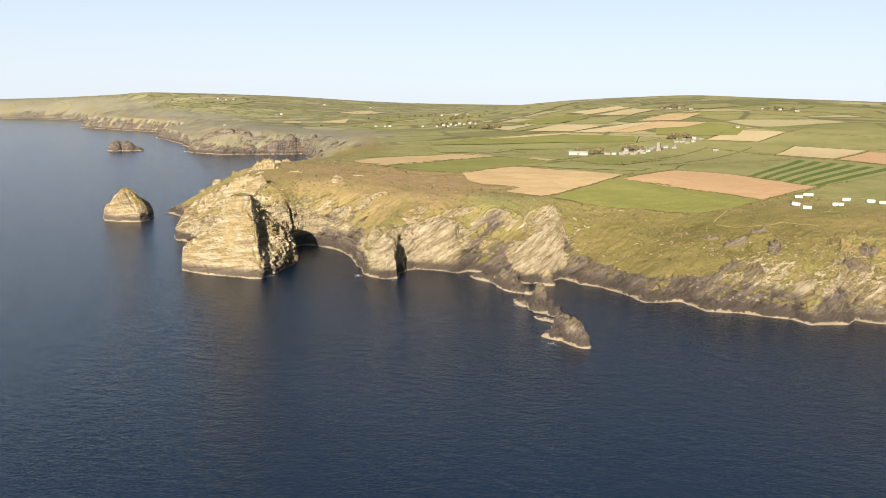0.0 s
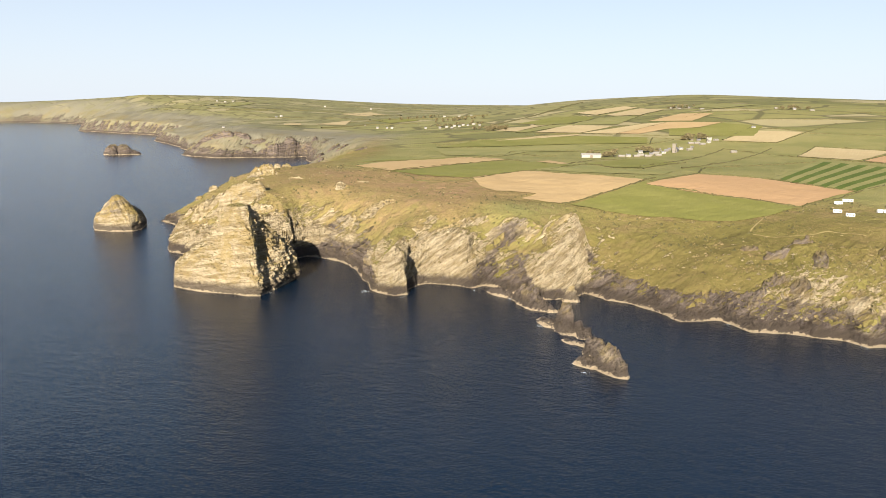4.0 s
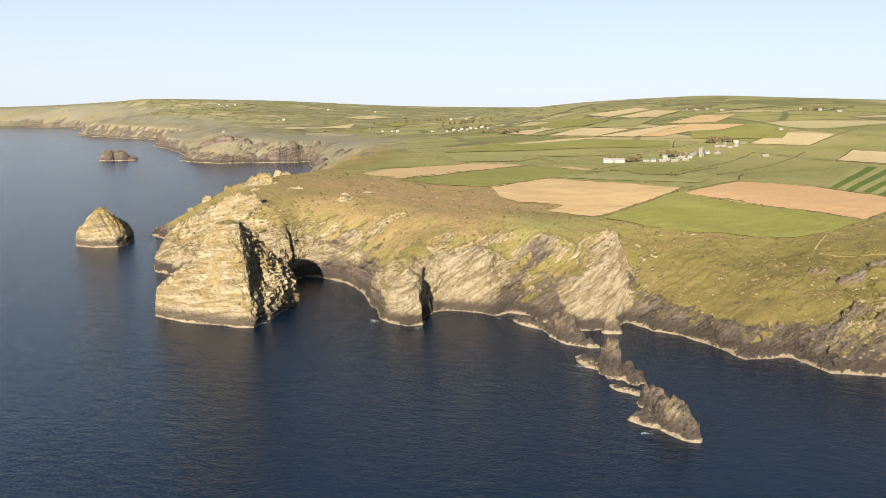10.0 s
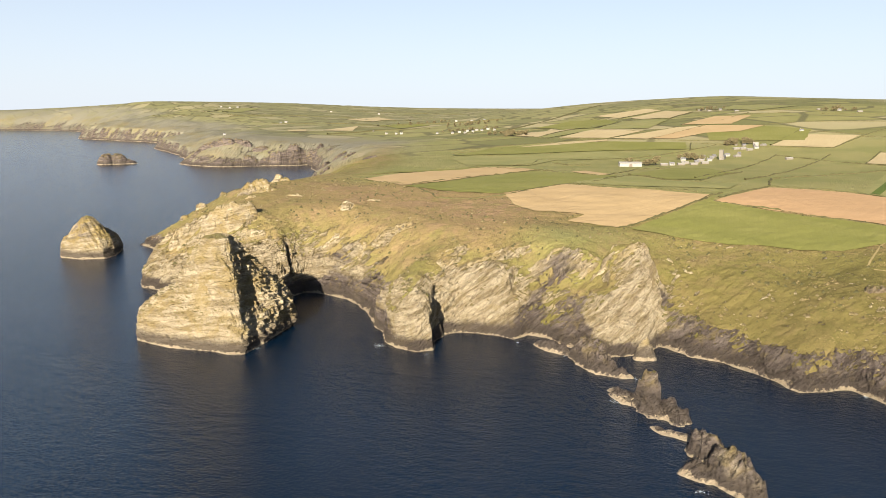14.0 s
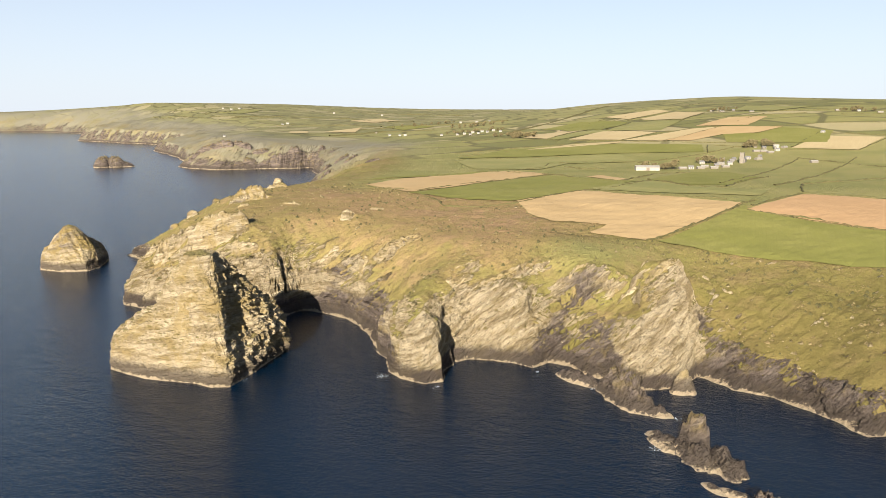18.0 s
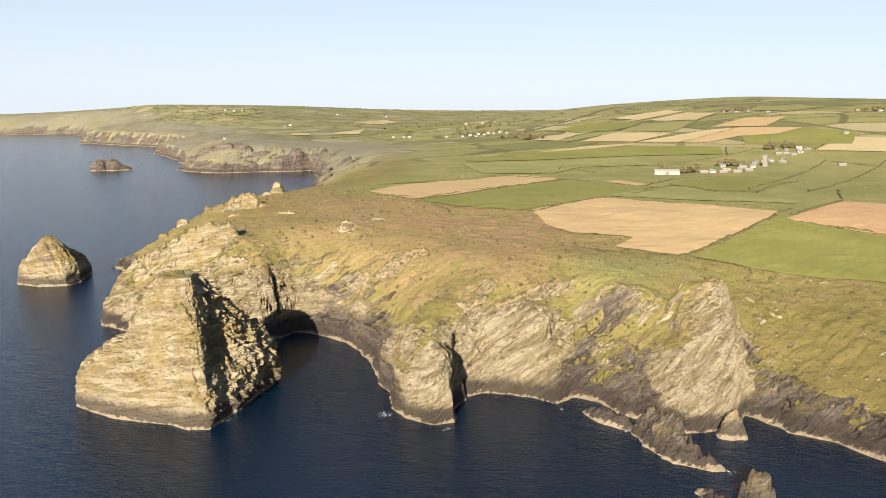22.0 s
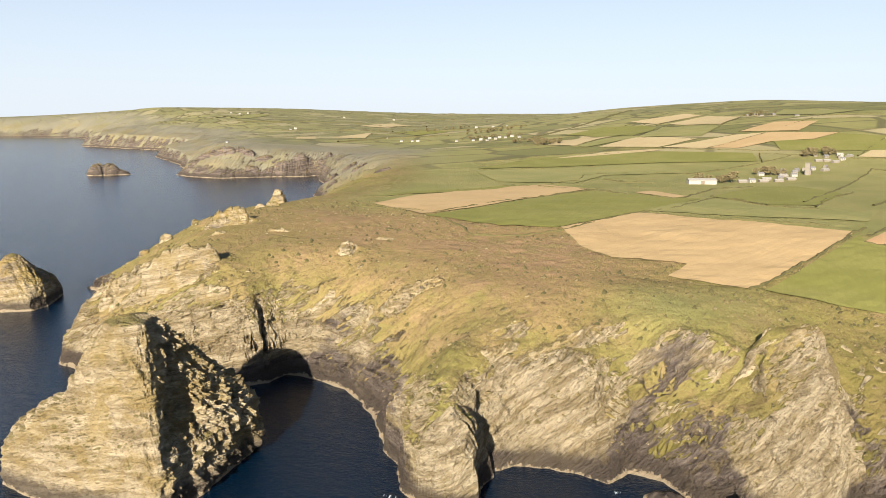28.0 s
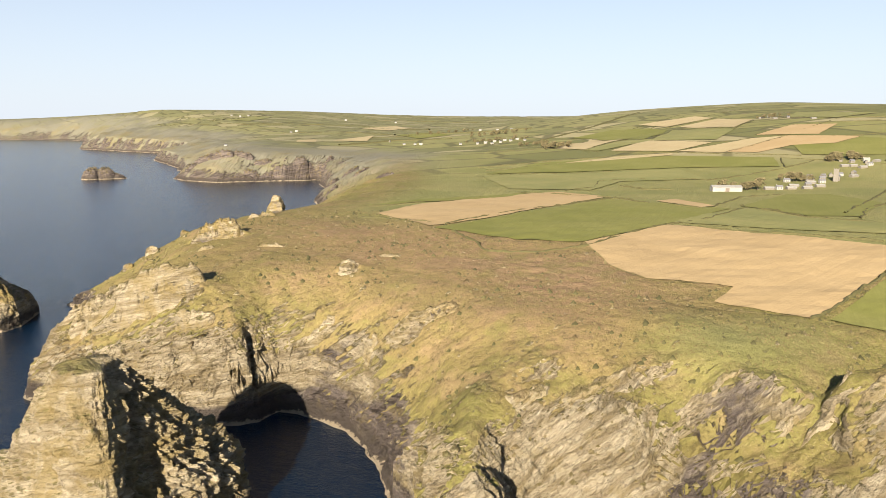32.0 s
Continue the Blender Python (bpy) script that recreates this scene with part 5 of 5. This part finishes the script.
# ---- crags on the slopes, loose stones, tussocks ----
def outcrop(x, y, long, wide, turn, high, seed, material, label="bedded grey rock outcrop breaking through the turf"):
    """A stepped crag that grows out of the slope."""
    span = max(long, wide) + 2
    step = 0.5 if span < 12 else 0.65 if span < 15 else 1.1
    gx, gy = np.meshgrid(np.arange(x - span, x + span, step), np.arange(y - span, y + span, step))
    c, s = math.cos(radians(turn)), math.sin(radians(turn))
    wx, wy = gx + 1.6 * fbm(gx / 4, gy / 4, 3, seed), gy + 1.6 * fbm(gx / 4, gy / 4, 3, seed + 1)
    u, v = ((wx - x) * c + (wy - y) * s) / long, (-(wx - x) * s + (wy - y) * c) / wide
    q = (np.abs(u) ** 2.5 + np.abs(v) ** 2.5) ** (1 / 2.5)
    base = land_height(gx, gy)[0]
    # Highest at the seaward face, running out into the turf behind.
    rise = np.clip(high * (1 - q**6) * np.clip(0.8 - 0.45 * v, 0.15, 1.2) * (0.6 + 0.7 * (ridged(gx / 5, gy / 7, 3, seed + 2) - 0.2)), -1.5, None)
    rise = rise + np.clip(rise / 2, 0, 1) * (min(high, 5) * 0.5 * blocks(gx, gy, base + rise, 3.4, 2.0, seed + 10) + 0.8 * blocks(gx, gy, base + rise, 1.5, 1.0, seed + 14))
    bed = (rise + 0.25 * gx + 0.15 * gy) / 1.7
    rise = rise + np.clip(rise, 0, 1) * (0.9 * (bed - np.floor(bed) - 0.5) + 0.5 * fbm(gx / 1.6, gy / 1.6, 2, seed + 4))
    z = base + rise
    quads, used = grid_faces(*gx.shape, rise > -0.9)
    sway = np.clip(rise, 0, 1) * 0.6
    co = np.stack([gx + sway * fbm(gx / 2 + z / 2, gy / 2, 2, seed + 6), gy + sway * fbm(gx / 2, gy / 2 + z / 2, 2, seed + 8), z], -1).reshape(-1, 3)
    mesh = fast_mesh("rock_outcrop", co[used], quads, material, smooth=False)
    return tagged(new("rock_outcrop", mesh), label, "rock", "crags on the slopes")


HEADLAND_CRAGS = [(-176, 674, 20, 5, 2, 8), (-203, 681, 12, 5, 18, 6), (-180, 656, 15, 3, 4, 3), (-182, 772, 12, 6, 15, 6),
                  (-186, 856, 4, 3, 0, 3), (-176, 859, 5, 3, 0, 3), (-97, 693, 4, 3, 60, 2.5), (-54, 645, 8, 4, 20, 1.6), (-67, 644, 8, 3, 15, 1.3),
                  (-144, 739, 7, 2, 5, 1.6), (-81, 716, 5, 2, 0, 1.4)]
WEST_CRAGS = [(-254, 853, 8, 4, -50, 4.5), (-266, 843, 6, 3, -50, 4), (-238, 872, 6, 3, -50, 4), (-155, 656, 9, 3, 0, 3), (-214, 684, 8, 4, 35, 4),
              (-228, 700, 7, 4, 55, 4), (-176, 735, 5, 2, 10, 2), (-84, 646, 6, 3, 40, 1.3), (-104, 662, 6, 3, 30, 1.3)]
BLUFF_CRAGS = [(-24, 582, 8, 3, 30, 1.6), (-6, 584, 9, 2.5, 28, 1.4), (5, 588, 7, 2.5, 35, 1.5), (60, 568, 9, 1.6, 25, 1.6),
               (70, 562, 8, 1.6, 30, 1.6), (54, 572, 7, 1.5, 30, 1.4), (84, 572, 6, 1.6, 15, 1.6), (36, 581, 7, 1.6, 25, 1.4)]
EAST_CRAGS = [(186, 526, 7, 2.5, 15, 2.5), (198, 513, 8, 3.5, 0, 4), (216, 520, 8, 3.5, -10, 4), (216, 493, 7, 4, 80, 5), (184, 482, 7, 4, 30, 5),
              (193, 468, 7, 4, 30, 5), (257, 467, 8, 4, -30, 5), (270, 479, 7, 3.5, 10, 4), (172, 472, 6, 4, 20, 4), (102, 584, 2.5, 0.9, -50, 1.0),
              (108, 573, 3, 1.0, -55, 1.0), (139, 596, 2.5, 1.2, 10, 1.0)]
FAR_CRAGS = [(-575, 1893, 24, 9, 8, 12), (-535, 1886, 24, 9, -6, 13), (-495, 1895, 22, 8, 5, 10), (-455, 1890, 18, 8, 12, 8), (-600, 1875, 14, 8, 40, 9),
             (-415, 1868, 14, 9, 0, 9), (-378, 1893, 14, 9, 10, 12), (-325, 1898, 12, 8, 40, 10), (-640, 1960, 16, 8, 60, 8), (-470, 1852, 14, 7, 5, 7),
             (-250, 1520, 14, 7, 60, 7), (-228, 1560, 16, 7, 50, 6), (-200, 1480, 14, 6, 40, 5), (-235, 1430, 12, 6, 55, 6), (-150, 1330, 12, 5, 10, 4)]
for n, (x, y, long, wide, turn, high) in enumerate(FAR_CRAGS):
    outcrop(x, y, long, wide, turn, high, 1700 + 13 * n, BLACK_CRAG, "jagged grey crag on the far headland")
for n, (x, y, long, wide, turn, high) in enumerate(HEADLAND_CRAGS + WEST_CRAGS + BLUFF_CRAGS + EAST_CRAGS):
    outcrop(x, y, long, wide, turn, high, 700 + 13 * n, DARK_CRAG if x > 140 else PALE_CRAG if y > 740 else CREAM_CRAG)


def scatter(name, count, size, material, low, high, seed, want_bare, label, category, flat, clump=None):
    """Many small lumps strewn over the near slopes, joined in one mesh."""
    rng = np.random.default_rng(seed)
    x, y = rng.uniform(-300, 300, count * 3), rng.uniform(440, 880, count * 3)
    z, d, bare = land_height(x, y)
    keep = (d > 5) & (d < 140) & (z > 5) & (rng.random(len(x)) < (0.12 + bare if want_bare else 1.0 - 0.8 * bare))
    if clump:
        keep &= np.hypot((x - clump[0]) / clump[2], (y - clump[1]) / clump[3]) + 0.5 * fbm(x / 6, y / 6, 2, seed) < 1
    keep &= fbm(x / 35, y / 35, 3, seed) > (-0.05 if want_bare else -0.15)
    for outline in FIELD_COUNT[:5]:
        inside = np.zeros(len(x), bool)
        for (ax, ay), (bx, by) in zip(outline, outline[1:] + outline[:1]):
            if ay != by:
                inside ^= ((ay > y) != (by > y)) & (x < ax + (y - ay) * (bx - ax) / (by - ay))
        keep &= ~inside
    x, y, z = (a[keep][:count] for a in (x, y, z))
    n = len(x)
    r = size * rng.uniform(low, high, n) ** 1.6
    shape = np.array([(1, 0, 0), (0.3, 0.95, 0), (-0.8, 0.6, 0), (-0.8, -0.6, 0), (0.3, -0.95, 0), (0.1, 0.1, 1)])
    co = shape[None] * r[:, None, None] * rng.uniform(0.65, 1.35, (n, 6, 3)) * np.array([1, 1, flat])
    turn = rng.uniform(0, 6.28, n)[:, None]
    cx, cy = co[..., 0] * np.cos(turn) - co[..., 1] * np.sin(turn), co[..., 0] * np.sin(turn) + co[..., 1] * np.cos(turn)
    co = np.stack([cx + x[:, None], cy + y[:, None], co[..., 2] + z[:, None] - 0.25 * r[:, None] * (shape[None, :, 2] < 0.5)], -1)
    tri = np.array([(0, 1, 5), (1, 2, 5), (2, 3, 5), (3, 4, 5), (4, 0, 5)])
    mesh = fast_mesh(name, co.reshape(-1, 3), (np.arange(n)[:, None, None] * 6 + tri[None]).reshape(-1, 3), material, smooth=False)
    return tagged(new(name, mesh), label, category, kind="stuff")


scatter("tussock_grass", 50000, 0.36, TUFT_LEAF, 0.5, 1.4, 31, False, "dry tussock grass over the clifftop slopes", "grass", 0.7)
scatter("gorse_scrub", 1500, 0.9, HEDGE_LEAF, 0.5, 1.5, 37, False, "dark low gorse and heather clumps on the slopes", "scrub", 0.8)
scatter("loose_stone", 12000, 0.75, CREAM_CRAG, 0.5, 1.7, 41, True, "loose pale stones strewn over the slopes", "stones", 0.7)
scatter("gorse_scrub", 9000, 1.0, HEDGE_LEAF, 0.6, 1.4, 47, False, "dense dark patch of gorse on the eastern slope", "scrub", 0.9, (155, 553, 17, 8))
scatter("gorse_scrub", 260, 0.9, HEDGE_LEAF, 0.5, 1.4, 53, False, "scattered dark scrub on the slope above the cove", "scrub", 0.8, (-72, 622, 17, 13))
footpath([(-163, 884), (-158, 868), (-149, 848), (-136, 830)], 0.9)


def surf(x, y, span, count, seed):
    """Broken white water where the swell meets the rocks."""
    rng = np.random.default_rng(seed)
    bm = bmesh.new()
    for _ in range(count):
        cx, cy = x + span * rng.standard_normal(), y + span * rng.standard_normal()
        r = 0.08 + 0.22 * rng.random() ** 2
        ring = [bm.verts.new((cx + r * (0.6 + 0.8 * rng.random()) * math.cos(a), cy + 0.6 * r * (0.6 + 0.8 * rng.random()) * math.sin(a), 0.05)) for a in np.linspace(0, 6.28, 8)[:-1]]
        top = bm.verts.new((cx, cy, 0.22))
        for i in range(7):
            bm.faces.new((ring[i], ring[(i + 1) % 7], top))
    return tagged(part("surf_foam", bm, FOAM), "patch of white surf at the foot of the rocks", "foam", kind="stuff")


for n, (x, y, span, count) in enumerate(((-60, 538, 1.4, 26), (46, 462, 1.4, 22), (12, 545, 0.9, 12), (35, 523, 1.2, 14), (58, 385, 1.2, 14), (-122, 531, 1.2, 12),
                                         (155, 470, 1.2, 14), (213, 430, 1.4, 16), (-35, 524, 1.0, 12), (62, 490, 1.0, 10))):
    surf(x, y, span, count, 900 + n)
